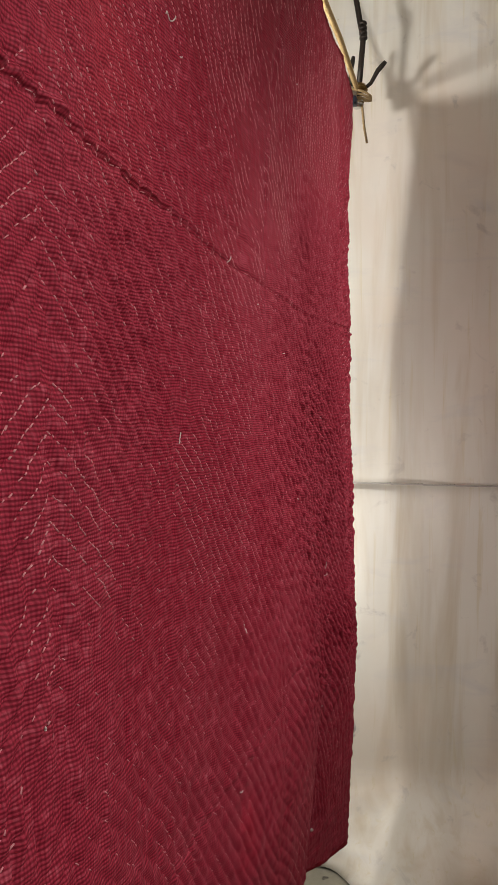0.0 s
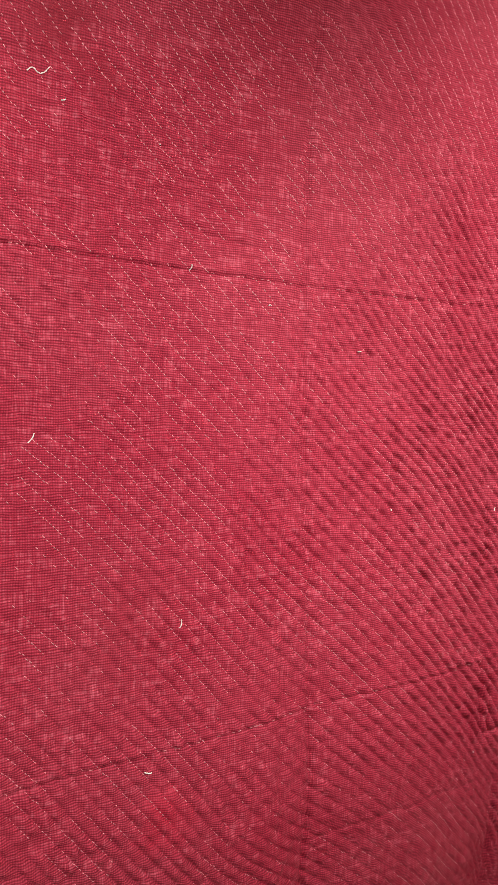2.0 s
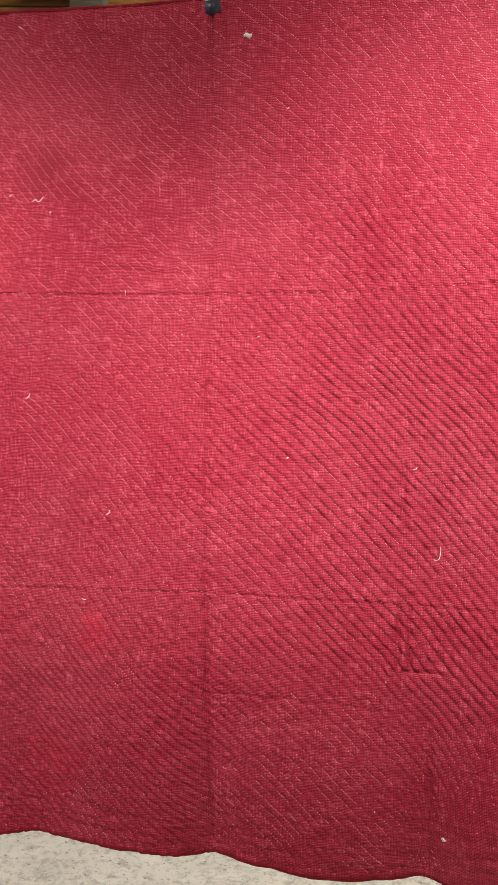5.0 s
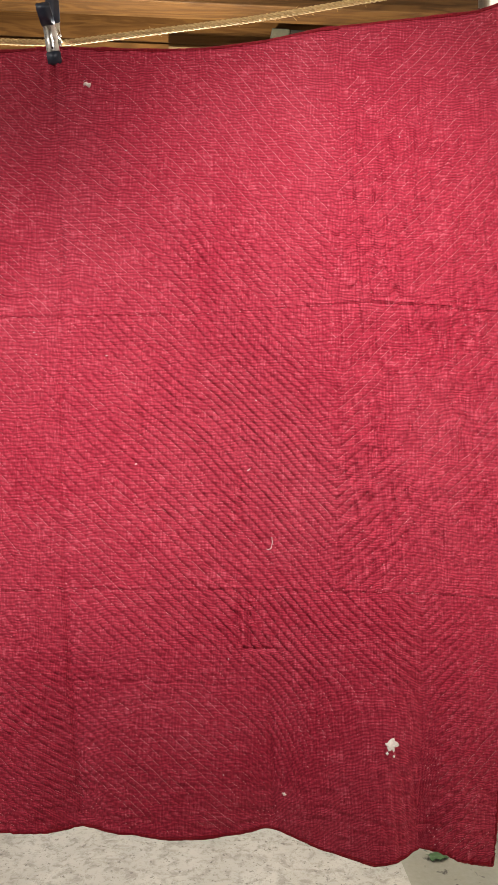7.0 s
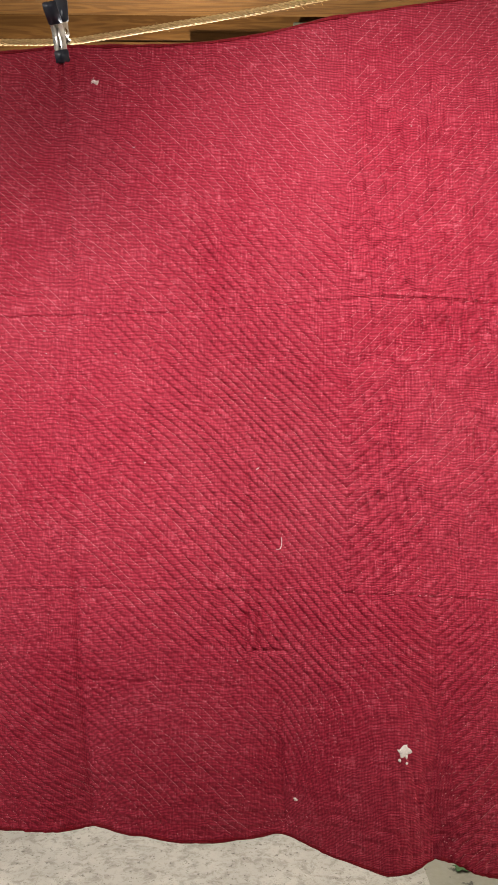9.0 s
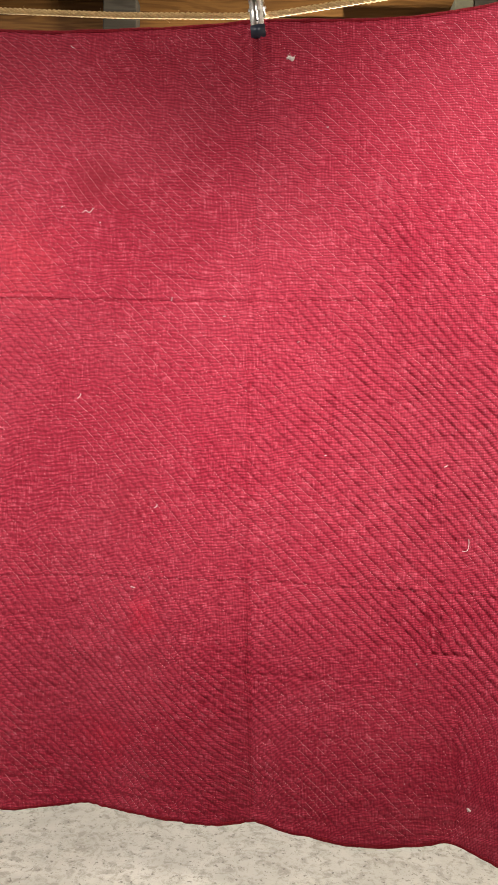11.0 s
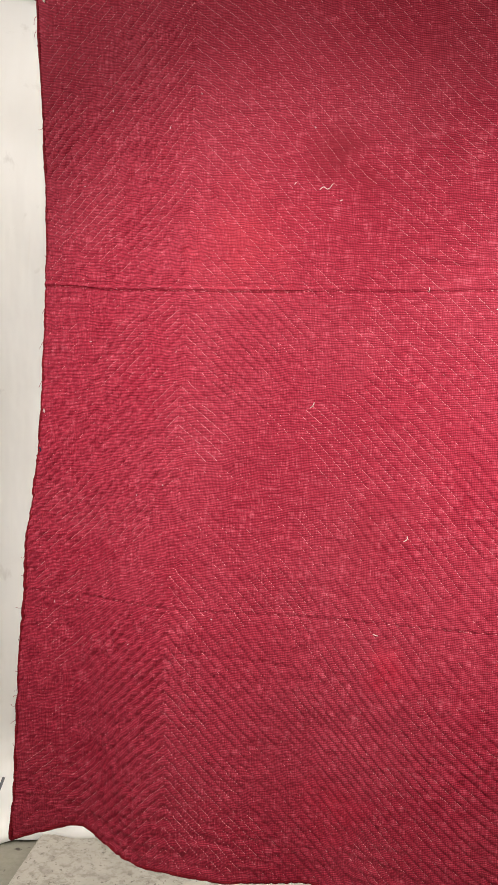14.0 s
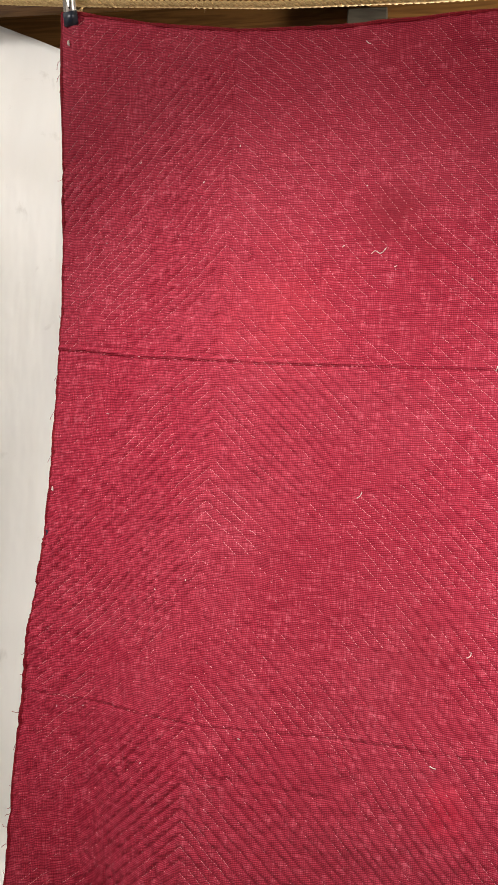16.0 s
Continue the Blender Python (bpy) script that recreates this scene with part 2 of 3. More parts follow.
def arrays(name, verts, faces, material, parent=None, smooth=True):
    me = bpy.data.meshes.new(name)
    me.vertices.add(len(verts))
    me.vertices.foreach_set("co", np.asarray(verts, np.float32).ravel())
    n = len(faces)
    me.loops.add(n * 4)
    me.loops.foreach_set("vertex_index", np.asarray(faces, np.int32).ravel())
    me.polygons.add(n)
    me.polygons.foreach_set("loop_start", np.arange(n, dtype=np.int32) * 4)
    me.polygons.foreach_set("loop_total", np.full(n, 4, np.int32))
    me.update()
    me.validate()
    me.materials.append(material)
    if smooth:
        me.shade_smooth()
    ob = new(name, me)
    ob.parent = parent
    return ob


def grid_faces(rows, cols):
    i = np.arange(rows * cols).reshape(rows, cols)
    return np.stack([i[:-1, :-1], i[:-1, 1:], i[1:, 1:], i[1:, :-1]], -1).reshape(-1, 4)


LATTICE = np.random.RandomState(7).rand(256, 256)


def value_noise(x, z, size, shift=0):
    """Smooth noise from -1 to 1 over the plane, with bumps about size metres wide."""
    a, b = np.asarray(x) / size + 40.3 + shift, np.asarray(z) / size + 17.7 + shift * 1.7
    i, j = np.floor(a).astype(int), np.floor(b).astype(int)
    u, v = a - i, b - j
    u, v = u * u * (3 - 2 * u), v * v * (3 - 2 * v)
    g = lambda p, q: LATTICE[p % 256, q % 256]
    return 2 * ((g(i, j) * (1 - u) + g(i + 1, j) * u) * (1 - v) + (g(i, j + 1) * (1 - u) + g(i + 1, j + 1) * u) * v) - 1


def curve_of(*pairs, soft=31):
    xs, ys = [p[0] for p in pairs], [p[1] for p in pairs]
    fine = np.linspace(xs[0], xs[-1], 600)
    raw = np.interp(fine, xs, ys)
    k = np.hanning(soft)
    eased = np.convolve(np.pad(raw, soft // 2, "edge"), k / k.sum(), "valid")
    return lambda x: np.interp(x, fine, eased)


# ---- the room, turned a little against the quilt ----
FLOOR = -0.12
ROOM = Matrix.Translation((0, 0.80, FLOOR)) @ Matrix.Rotation(radians(9.0), 4, "Z")


def setting(name, bm, material, label, category, smooth=False):
    ob = mesh_object(name, bm, material, smooth)
    ob.matrix_world = ROOM
    return tagged(ob, label, category, "", "structure")


setting("floor", block(bmesh.new(), -3.4, 1.3, -4.4, 0.4, -0.15, 0.0), CONCRETE, "grey-olive concrete floor with dark leaf stains", "floor")
wall_back = setting("wall_back", block(bmesh.new(), -3.4, 1.3, 0.06, 0.2, 0, 2.9), DARKPINE, "dark wooden back wall behind the hanging sheet", "wall")
setting("wall_right", block(bmesh.new(), 1.15, 1.3, -4.4, 0.06, 0, 2.9), PAINTED, "pale painted side wall behind a plastic sheet", "wall")
setting("wall_left", block(bmesh.new(), -3.4, -3.25, -4.4, 0.06, 0, 2.9), PAINTED, "pale painted side wall", "wall")
setting("wall_front", block(bmesh.new(), -3.25, 1.15, -4.4, -4.25, 0, 2.9), PAINTED, "pale painted wall", "wall")
setting("ceiling", block(bmesh.new(), -3.4, 1.3, -4.4, 0.2, 2.9, 3.0), CEILING, "dull brown boarded ceiling", "ceiling")


def hung_sheet(name, label, material, width, height, top, seed, wave, seam=0.0, spread=lambda u: np.interp(u, (0, 1.75, 2.15, 5), (0.22, 0.22, 0.03, 0.03))):
    """A sheet hung flat, with soft vertical waves, a sagging upper edge and a creased foot."""
    rows, cols = 130, int(width * 60)
    u, w = np.meshgrid(np.linspace(0, width, cols), np.linspace(0, 1, rows))
    z = w * (height + top(u) * w)
    y = -wave * value_noise(u, z * 0.25, 0.22, seed) - 0.5 * wave * value_noise(u, z * 0.2, 0.07, seed + 3)
    foot = np.clip(1 - z / 0.28, 0, 1)
    y -= foot ** 2 * (spread(u) + 0.035 * value_noise(u, z, 0.09, seed + 5)) + foot * 0.012 * value_noise(u, z * 3, 0.05, seed + 8)
    if seam:
        y += 0.004 * np.exp(-((z - seam) / 0.008) ** 2) - 0.010 / (1 + np.exp((1.17 - u) / 0.03))
    ob = arrays(name, np.stack([u, y, z + 0.006], -1).reshape(-1, 3), grid_faces(rows, cols), material)
    solid = ob.modifiers.new("thickness", "SOLIDIFY")
    solid.thickness, solid.offset = 0.002, 1
    return tagged(ob, label, "plastic sheet")


sheet = hung_sheet("plastic_sheet", "white plastic sheet hung over the back wall, creased at the floor", SHEET, 4.25, 2.24,
                   lambda u: np.interp(u, (0.0, 1.3, 1.69, 1.86, 2.2, 4.0), (0.40, 0.36, 0.21, 0.14, 0.0, -0.02)), 1, 0.004)
sheet.matrix_world = ROOM @ Matrix.Translation((-3.2, 0.0, 0))
side = hung_sheet("plastic_sheet", "off-white plastic sheet with a horizontal seam, hung on the side wall", STAINED, 3.9, 2.8, lambda u: 0 * u, 21, 0.010, 1.11, lambda u: np.interp(u, (0, 0.75, 1.05, 4), (0.02, 0.02, 0.26, 0.26)))
bm = bmesh.new()
for k in np.linspace(0.02, 3.6, 40)[:-1]:
    block(bm, k, k + 0.093, -0.026, 0.004, 1.106 + 0.002 * math.sin(k * 9), 1.110 + 0.002 * math.sin(k * 9))
part("seam", bm, plain("grey_seam", (0.52, 0.49, 0.45), 0.7), side, "thin grey welded seam", False)
side.matrix_world = ROOM @ Matrix.Translation((1.08, -0.02, 0)) @ Matrix.Rotation(radians(-90), 4, "Z")


def header_beam():
    root = tagged(new("header_beam"), "rough pine header beam with knots above the hanging rope", "beam")
    root.matrix_world = ROOM
    low = block(bmesh.new(), -3.2, 1.04, -0.17, -0.075, 2.472, 2.496, 0.003)
    part("ledge_board", low, PINE, root, "paler sawn edge of the lower board", False)
    part("face_board", block(bmesh.new(), -3.2, 1.04, -0.155, -0.115, 2.498, 2.70, 0.004), PINE, root, "", False)
    part("top_board", block(bmesh.new(), -3.2, 1.04, -0.165, -0.075, 2.702, 2.74, 0.004), PINE, root, "", False)
    for x, z in ((0.02, 2.535), (-0.62, 2.56)):
        knot = bmesh.new()
        bmesh.ops.create_uvsphere(knot, u_segments=14, v_segments=8, radius=1, matrix=Matrix.Translation((x, -0.155, z)) @ Matrix.Diagonal((0.011, 0.0025, 0.008, 1)))
        part("knot", knot, KNOT, root, "dark oval knot")
    return root


header_beam()


def board(x0, x1, y0, y1, z0, z1, material):
    ob = part("board", block(bmesh.new(), x0, x1, y0, y1, z0, z1, 0.003), material, wall_back, "", False)
    return ob


for k in range(6):
    z0 = 2.03 + 0.14 * k
    board(-3.2, 1.04, 0.028 + 0.006 * (k % 2), 0.058, z0, z0 + 0.136, DARKPINE)
post = tagged(part("post", block(bmesh.new(), 0.42, 0.475, -0.05, 0.02, 2.10, 2.471, 0.003), GREYPOST, None, "", False), "short grey-green painted wooden post under the beam", "post")
post.matrix_world = ROOM
post = tagged(part("post", block(bmesh.new(), 0.478, 0.545, -0.045, 0.02, 2.10, 2.471, 0.003), OLDPOST, None, "", False), "short dark grey weathered wooden post under the beam", "post")
post.matrix_world = ROOM
post = tagged(part("post", block(bmesh.new(), -0.62, -0.52, -0.045, 0.02, 2.10, 2.471, 0.003), OLDPOST, None, "", False), "short dark grey weathered wooden post under the beam", "post")
post.matrix_world = ROOM
for x0, x1, z in ((0.10, 0.41, 2.415), (0.56, 0.95, 2.435)):
    bm = block(bmesh.new(), x0, x1, -0.006, 0.026, z, z + 0.008, 0.002)
    lath = tagged(part("lath", bm, LATH, None, "", False), "thin pale wooden lath on the back wall", "lath")
    lath.matrix_world = ROOM


bm = bmesh.new()
tube(bm, [(-1.47, 0.42, FLOOR + 0.045), (-1.42, 0.41, FLOOR + 0.055), (-1.37, 0.39, FLOOR + 0.095), (-1.33, 0.385, FLOOR + 0.15), (-1.31, 0.39, FLOOR + 0.21)], 0.004, 8)
tagged(mesh_object("cord", bm, plain("grey_cord", (0.16, 0.16, 0.17), 0.7)), "thin dark grey cord lying over the foot of the white sheet", "cord")


def floor_mat():
    """A thin stiff sheet of old flooring under the quilt, its sides not quite parallel."""
    bm = bmesh.new()
    outline = [(-1.125 - 0.25 * 0.72, 0.72), (-1.125 + 0.25 * 2.6, -2.6), (0.857 + 0.115 * 2.6, -2.6), (0.857 - 0.115 * 0.72, 0.72)]
    low = [bm.verts.new((x, y, FLOOR + 0.002)) for x, y in outline]
    face = bm.faces.new(low)
    bm.normal_update()
    if face.normal.z < 0:
        bmesh.ops.reverse_faces(bm, faces=[face])
    up = bmesh.ops.extrude_face_region(bm, geom=[face])
    bmesh.ops.translate(bm, verts=[v for v in up["geom"] if isinstance(v, bmesh.types.BMVert)], vec=(0, 0, 0.014))
    bmesh.ops.bevel(bm, geom=bm.edges[:], offset=0.003, segments=2, affect="EDGES")
    ob = mesh_object("floor_mat", bm, MATTING, False)
    return tagged(ob, "stained off-white stiff vinyl mat lying on the concrete floor", "mat")


floor_mat()

def scrap(x, y, w, d, turn, material, label):
    """A small crumpled flat scrap."""
    bm = bmesh.new()
    bmesh.ops.create_grid(bm, x_segments=10, y_segments=8, size=0.5, matrix=pose(x, y, FLOOR + 0.006, 0, 0, turn) @ Matrix.Diagonal((w, d, 1, 1)))
    for v in bm.verts:
        v.co += Vector((noise.noise(v.co * 60) * 0.008, noise.noise(v.co * 70 + Vector((5, 0, 0))) * 0.008, abs(noise.noise(v.co * 45)) * 0.008))
    ob = mesh_object("scrap", bm, material)
    ob.modifiers.new("thickness", "SOLIDIFY").thickness = 0.001
    return tagged(ob, label, "scrap")


scrap(0.90, 0.60, 0.05, 0.035, 20, plain("green_scrap", (0.06, 0.12, 0.04), 0.8), "small dull green scrap on the concrete floor")

# ---- the quilt ----
LEFT = curve_of((0.15, -0.978), (0.57, -0.984), (0.83, -0.982), (0.99, -0.964), (1.12, -0.960), (1.5, -0.965), (1.77, -0.973), (2.05, -0.990))
RIGHT = curve_of((0.15, 0.910), (0.33, 0.926), (0.67, 0.940), (0.88, 0.947), (1.4, 0.961), (1.96, 0.965), (2.05, 0.966))
HEM = curve_of((-1.0, 0.203), (-0.94, 0.222), (-0.87, 0.24), (-0.83, 0.243), (-0.75, 0.225), (-0.67, 0.213), (-0.5, 0.219), (-0.38, 0.235), (-0.345, 0.241), (-0.30, 0.237), (-0.155, 0.240),
               (0.0, 0.240), (0.032, 0.247), (0.06, 0.246), (0.12, 0.238), (0.3, 0.236), (0.40, 0.246), (0.440, 0.254), (0.552, 0.228), (0.667, 0.213), (0.72, 0.222), (0.76, 0.236), (0.80, 0.228), (0.848, 0.207), (0.97, 0.186), soft=15)
TOP = curve_of((-1.0, 2.015), (-0.954, 2.005), (-0.86, 1.985), (-0.764, 1.965), (-0.632, 1.937), (-0.45, 1.916), (-0.19, 1.901), (-0.02, 1.897), (0.163, 1.892), (0.3, 1.892),
               (0.424, 1.903), (0.54, 1.924), (0.653, 1.936), (0.764, 1.945), (0.87, 1.958), (0.93, 1.985), (0.97, 2.0))
SEAM_HIGH = curve_of((-1.0, 1.378), (-0.9, 1.372), (-0.8, 1.362), (-0.56, 1.354), (0, 1.35), (0.3, 1.353), (0.45, 1.36), (0.64, 1.371), (0.97, 1.354))
SEAM_LOW = curve_of((-1.0, 0.735), (-0.6, 0.745), (-0.25, 0.765), (0.02, 0.776), (0.45, 0.777), (0.7, 0.78), (0.97, 0.75))
HEM_WAVE = curve_of((-1.0, -0.035), (-0.93, -0.01), (-0.85, 0.028), (-0.70, -0.03), (-0.5, -0.018), (-0.35, 0.014), (-0.2, -0.012), (-0.05, -0.01), (0.035, 0.022), (0.1, -0.004),
                    (0.25, -0.014), (0.38, 0.012), (0.446, 0.036), (0.52, 0.0), (0.66, -0.04), (0.70, -0.036), (0.765, 0.012), (0.85, 0.01), (0.97, 0.03))
BODY_WAVE = curve_of((-1.0, 0.030), (-0.93, 0.016), (-0.85, 0.008), (-0.62, -0.012), (-0.45, 0.0), (-0.2, 0.006), (0.0, 0.0), (0.15, 0.0), (0.35, 0.004), (0.6, -0.018), (0.75, -0.012), (0.9, 0.044), (0.97, 0.068))
TOP_WAVE = curve_of((-1.0, 0.0), (-0.97, -0.012), (-0.8, 0.012), (-0.6, 0.016), (-0.3, 0.006), (-0.05, -0.012), (0.0, -0.02), (0.06, -0.012), (0.3, 0.004), (0.6, 0.006), (0.85, 0.012), (0.97, 0.03))
LEAN = curve_of((0.15, 0.034), (0.25, 0.026), (0.42, 0.0), (0.63, -0.028), (0.70, -0.028), (0.95, -0.014), (1.25, 0.006), (1.5, 0.018), (1.6, 0.016), (1.75, 0.0), (1.9, -0.02), (2.05, -0.03))
BANDS = (-0.63, 0.585)
LOW_BAND = 0.76
STEP = 0.0158
SLOPE = (0.69, 0.72)


def stitch_phase(x, z):
    """Rises by one from one quilting line to the next; the lines turn back at the band limits."""
    bend = 0.024 * value_noise(x, z, 0.38, 11) + 0.006 * value_noise(x, z, 0.16, 15) + 0.003 * value_noise(x, z, 0.09, 13)
    steep = np.clip((x - 0.40) / 0.22, 0, 1) * np.clip((0.80 - x) / 0.05, 0, 1)
    z = z + 0.85 * steep * np.clip(0.60 - z, 0, 1) ** 2 / (0.06 + np.clip(0.60 - z, 0, 1))
    inner = np.clip(x, BANDS[0], np.where(z > SEAM_LOW(x), BANDS[1], LOW_BAND))
    run = 2 * inner - x
    return (SLOPE[0] * run + SLOPE[1] * z + bend) / STEP


def depth(x, z):
    """How far the quilt's face lies from its plane."""
    low = np.clip((z - 0.22) / 1.13, 0, 1)
    high = np.clip((z - 1.35) / 0.55, 0, 1)
    hem = (1 - low) ** 1.5
    y = HEM_WAVE(x) * hem + BODY_WAVE(x) * (1 - hem) * (1 - high ** 1.5) + TOP_WAVE(x) * high ** 1.5
    y = y + 0.006 * value_noise(x, z * 0.6, 0.23, 2) * (1 - 0.5 * high)
    p = stitch_phase(x, z)
    near = np.abs(p - np.round(p)) * 2
    puff = 0.44 + 0.40 * value_noise(x, z, 0.17, 5) - 0.28 * high
    for cx, cz, rx, rz, k in ((0.34, 1.08, 0.28, 0.26, 0.9), (0.42, 0.71, 0.30, 0.09, 1.0), (-0.2, 0.55, 0.4, 0.25, 0.55), (-0.50, 1.22, 0.10, 0.12, 0.8), (0.05, 1.15, 0.16, 0.2, 0.5), (-0.1, 0.9, 0.2, 0.12, 0.4), (0.8, 0.5, 0.16, 0.3, 0.7), (0.45, 1.45, 0.2, 0.15, 0.4)):
        puff = puff + k * np.exp(-((x - cx) / rx) ** 2 - ((z - cz) / rz) ** 2)
    puff = np.clip(puff, 0.10, 1.35)
    cross = 0.86 + 0.42 * value_noise(x, z * 0.55, 0.0105, 31) + 0.24 * value_noise(x * 0.6, z, 0.010, 33) + 0.22 * value_noise(x, z, 0.05, 35)
    y = y - 0.0047 * puff * np.clip(cross, 0.1, 1.9) * (1 - (1 - near) ** 2.3)
    tight = np.clip((x - 0.56) / 0.06, 0, 1) * np.clip((z - 0.76) / 0.15, 0, 1) * np.clip((2.0 - z) / 0.4, 0, 1) + 0.5 * np.clip((-0.45 - x) / 0.25, 0, 1) * np.clip((1.8 - z) / 0.3, 0, 1)
    sway = x + 0.006 * value_noise(x, z, 0.05, 45)
    patchy = np.clip(0.55 + 0.8 * value_noise(x, z, 0.11, 49), 0.1, 1.2)
    y = y - 0.0048 * tight * value_noise(sway, z * 0.32, 0.0080, 41) - 0.0040 * tight * patchy * value_noise(sway, z * 0.20, 0.014, 42)
    y = y + 0.0040 * tight * patchy * np.clip(1 - np.abs(value_noise(sway, z * 0.28, 0.012, 43)) * 3.0, 0, 1)
    y = y - (0.0009 + 0.0006 * np.clip(puff - 0.2, 0, 1)) * value_noise(x, z * 0.5, 0.0085, 51) - 0.0006 * value_noise(x * 0.5, z, 0.0095, 52) - 0.0016 * value_noise(x, z * 0.8, 0.06, 53)
    for at, z0, z1, deep in ((0.21, 1.61, 1.745, 0.0016), (-0.18, 1.35, 1.61, 0.0016), (0.178, 1.05, 1.17, 0.005), (0.385, 0.93, 1.055, 0.006), (-0.085, 0.82, 1.30, 0.0022), (-0.035, 0.60, 1.33, 0.0022), (0.66, 0.80, 1.35, 0.0025), (-0.62, 0.80, 1.36, 0.002), (-0.13, 1.06, 1.25, 0.0018)):
        wander = at + 0.003 * value_noise(z, z, 0.03, 63)
        y = y + deep * np.exp(-((x - wander) / 0.0042) ** 2) * np.clip((z - z0) * 60, 0, 1) * np.clip((z1 - z) * 60, 0, 1)
    for at, x0, x1, deep in ((1.396, -0.18, 0.0, 0.0022), (0.582, 0.0, 0.40, 0.0016), (1.60, -0.18, 0.02, 0.0012), (0.668, -0.62, -0.36, 0.002), (1.69, -0.62, -0.4, 0.0016)):
        wander = at + 0.006 * value_noise(x, x, 0.05, 65) + 0.01 * value_noise(x, x, 0.2, 66)
        y = y + deep * np.exp(-((z - wander) / 0.0042) ** 2) * np.clip((x - x0) * 60, 0, 1) * np.clip((x1 - x) * 60, 0, 1)
    for seam in (SEAM_HIGH, SEAM_LOW):
        y = y + 0.0019 * np.exp(-((z - seam(x)) / 0.0034) ** 2) * np.clip(0.8 + 0.6 * value_noise(x, z, 0.07, 91), 0.3, 1.4)
        y = y - 0.0010 * np.exp(-((z - seam(x) - 0.006) / 0.004) ** 2)
    welt = np.clip((-0.25 - x) / 0.15, 0, 1) + np.clip((x - 0.62) / 0.1, 0, 1)
    y = y + 0.0017 * welt * np.exp(-((z - SEAM_HIGH(x) - 0.0125) / 0.0034) ** 2) - 0.003 * welt * np.exp(-((z - SEAM_HIGH(x) - 0.0062) / 0.004) ** 2)
    y = y + LEAN(z) * np.interp(np.abs(x), (0.0, 0.6, 0.9, 1.0), (0.8, 0.65, 0.12, 0.05))
    for mid, a, b, k in ((0.0, 0.255, 1.87, 1.0), (-0.345, 0.25, 0.50, 0.4), (0.420, 0.25, 0.62, 0.7)):
        line = mid + np.where(z < 1.35, 0.03 * (1.35 - z), 0.004)
        y = y + k * np.where(z < 0.76, 0.007, 0.0045) * np.exp(-((x - line - 0.003 * value_noise(z, z, 0.04, 67)) / 0.0058) ** 2) * np.clip((z - a) * 30, 0, 1) * np.clip((b - z) * 7, 0, 1)
    tuck = np.clip((z - 0.650) * 90, 0, 1) * np.clip((0.785 - z) * 50, 0, 1)
    y = y + tuck * (0.006 * np.exp(-((x - 0.382) / 0.004) ** 2) + 0.006 * np.exp(-((x - 0.405) / 0.004) ** 2) - 0.003 * np.exp(-((x - 0.394) / 0.006) ** 2))
    fold = np.exp(-((z - 0.652) / 0.004) ** 2) * np.clip((x - 0.38) * 60, 0, 1) * np.clip((0.50 - x) * 12, 0, 1)
    y = y + 0.005 * fold
    for at, z0, z1 in ((BANDS[0], 0.75, 2), (BANDS[1], 0.78, 2), (LOW_BAND, 0, 0.77)):
        y = y + 0.002 * np.exp(-((x - at) / 0.006) ** 2) * ((z > z0) & (z < z1))
    y = y - 0.0022 * value_noise(x * 0.22, z, 0.009, 57) * np.clip((0.44 - z) / 0.14, 0, 1)
    clip = np.exp(-(np.hypot(x - 0.005, (z - 1.88) * 0.5) / 0.035) ** 2)
    gather = np.exp(-((z - 1.87) / 0.10) ** 2) * np.exp(-(np.arctan2(x - 0.005, 1.90 - z) / 0.7) ** 2) * (z < 1.895)
    return y + 0.003 * clip * np.cos((x - 0.005) * 260) + 0.0022 * gather * np.cos(np.arctan2(x - 0.005, 1.90 - z) * 16)


def face_point(x, z, lift=0.0):
    return np.stack([x, depth(x, z) - lift, z], -1)


quilt = tagged(new("quilt"), "worn red cotton quilt with diagonal hand stitching, hung from a rope", "quilt")
CELL = 0.0019


def quilt_panel(low, high, label):
    cols = int(1.95 / CELL)
    s = np.linspace(0, 1, cols)
    rows = int(0.60 / CELL)
    w = np.linspace(0, 1, rows)[:, None]
    x = np.broadcast_to(-0.97 + 1.92 * s, (rows, cols))
    for _ in range(3):
        z = low(x) + (high(x) - low(x)) * w
        x = LEFT(z) + (RIGHT(z) - LEFT(z)) * s
    fray = np.where(s < 0.5, 1, 0) * np.exp(-s / 0.004) - np.where(s > 0.5, 1, 0) * np.exp(-(1 - s) / 0.004)
    x = x + 0.0010 * value_noise(z, z, 0.009, 61) * np.abs(fray)
    z = low(x) + (high(x) - low(x)) * w
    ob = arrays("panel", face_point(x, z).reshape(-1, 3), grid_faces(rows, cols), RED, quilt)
    return tagged(ob, label)


quilt_panel(HEM, SEAM_LOW, "lower width of red cotton with a small tear")
quilt_panel(SEAM_LOW, SEAM_HIGH, "middle width of red cotton")
quilt_panel(SEAM_HIGH, TOP, "upper width of red cotton, faded along the stitching")


def outline(count):
    """Points round the quilt's edge, from the lower left corner."""
    s = np.linspace(0, 1, count)
    z = 0.18 + (2.02 - 0.18) * s
    up = np.stack([RIGHT(z), z], -1)
    up[:, 1] = np.clip(up[:, 1], HEM(up[:, 0]), TOP(up[:, 0]))
    down = np.stack([LEFT(z[::-1]), z[::-1]], -1)
    down[:, 1] = np.clip(down[:, 1], HEM(down[:, 0]), TOP(down[:, 0]))
    x0 = np.linspace(LEFT(0.205), RIGHT(0.2), count)
    x1 = np.linspace(RIGHT(2.0), LEFT(2.0), count)
    return np.stack([x0, HEM(x0)], -1), up, np.stack([x1, TOP(x1)], -1), down


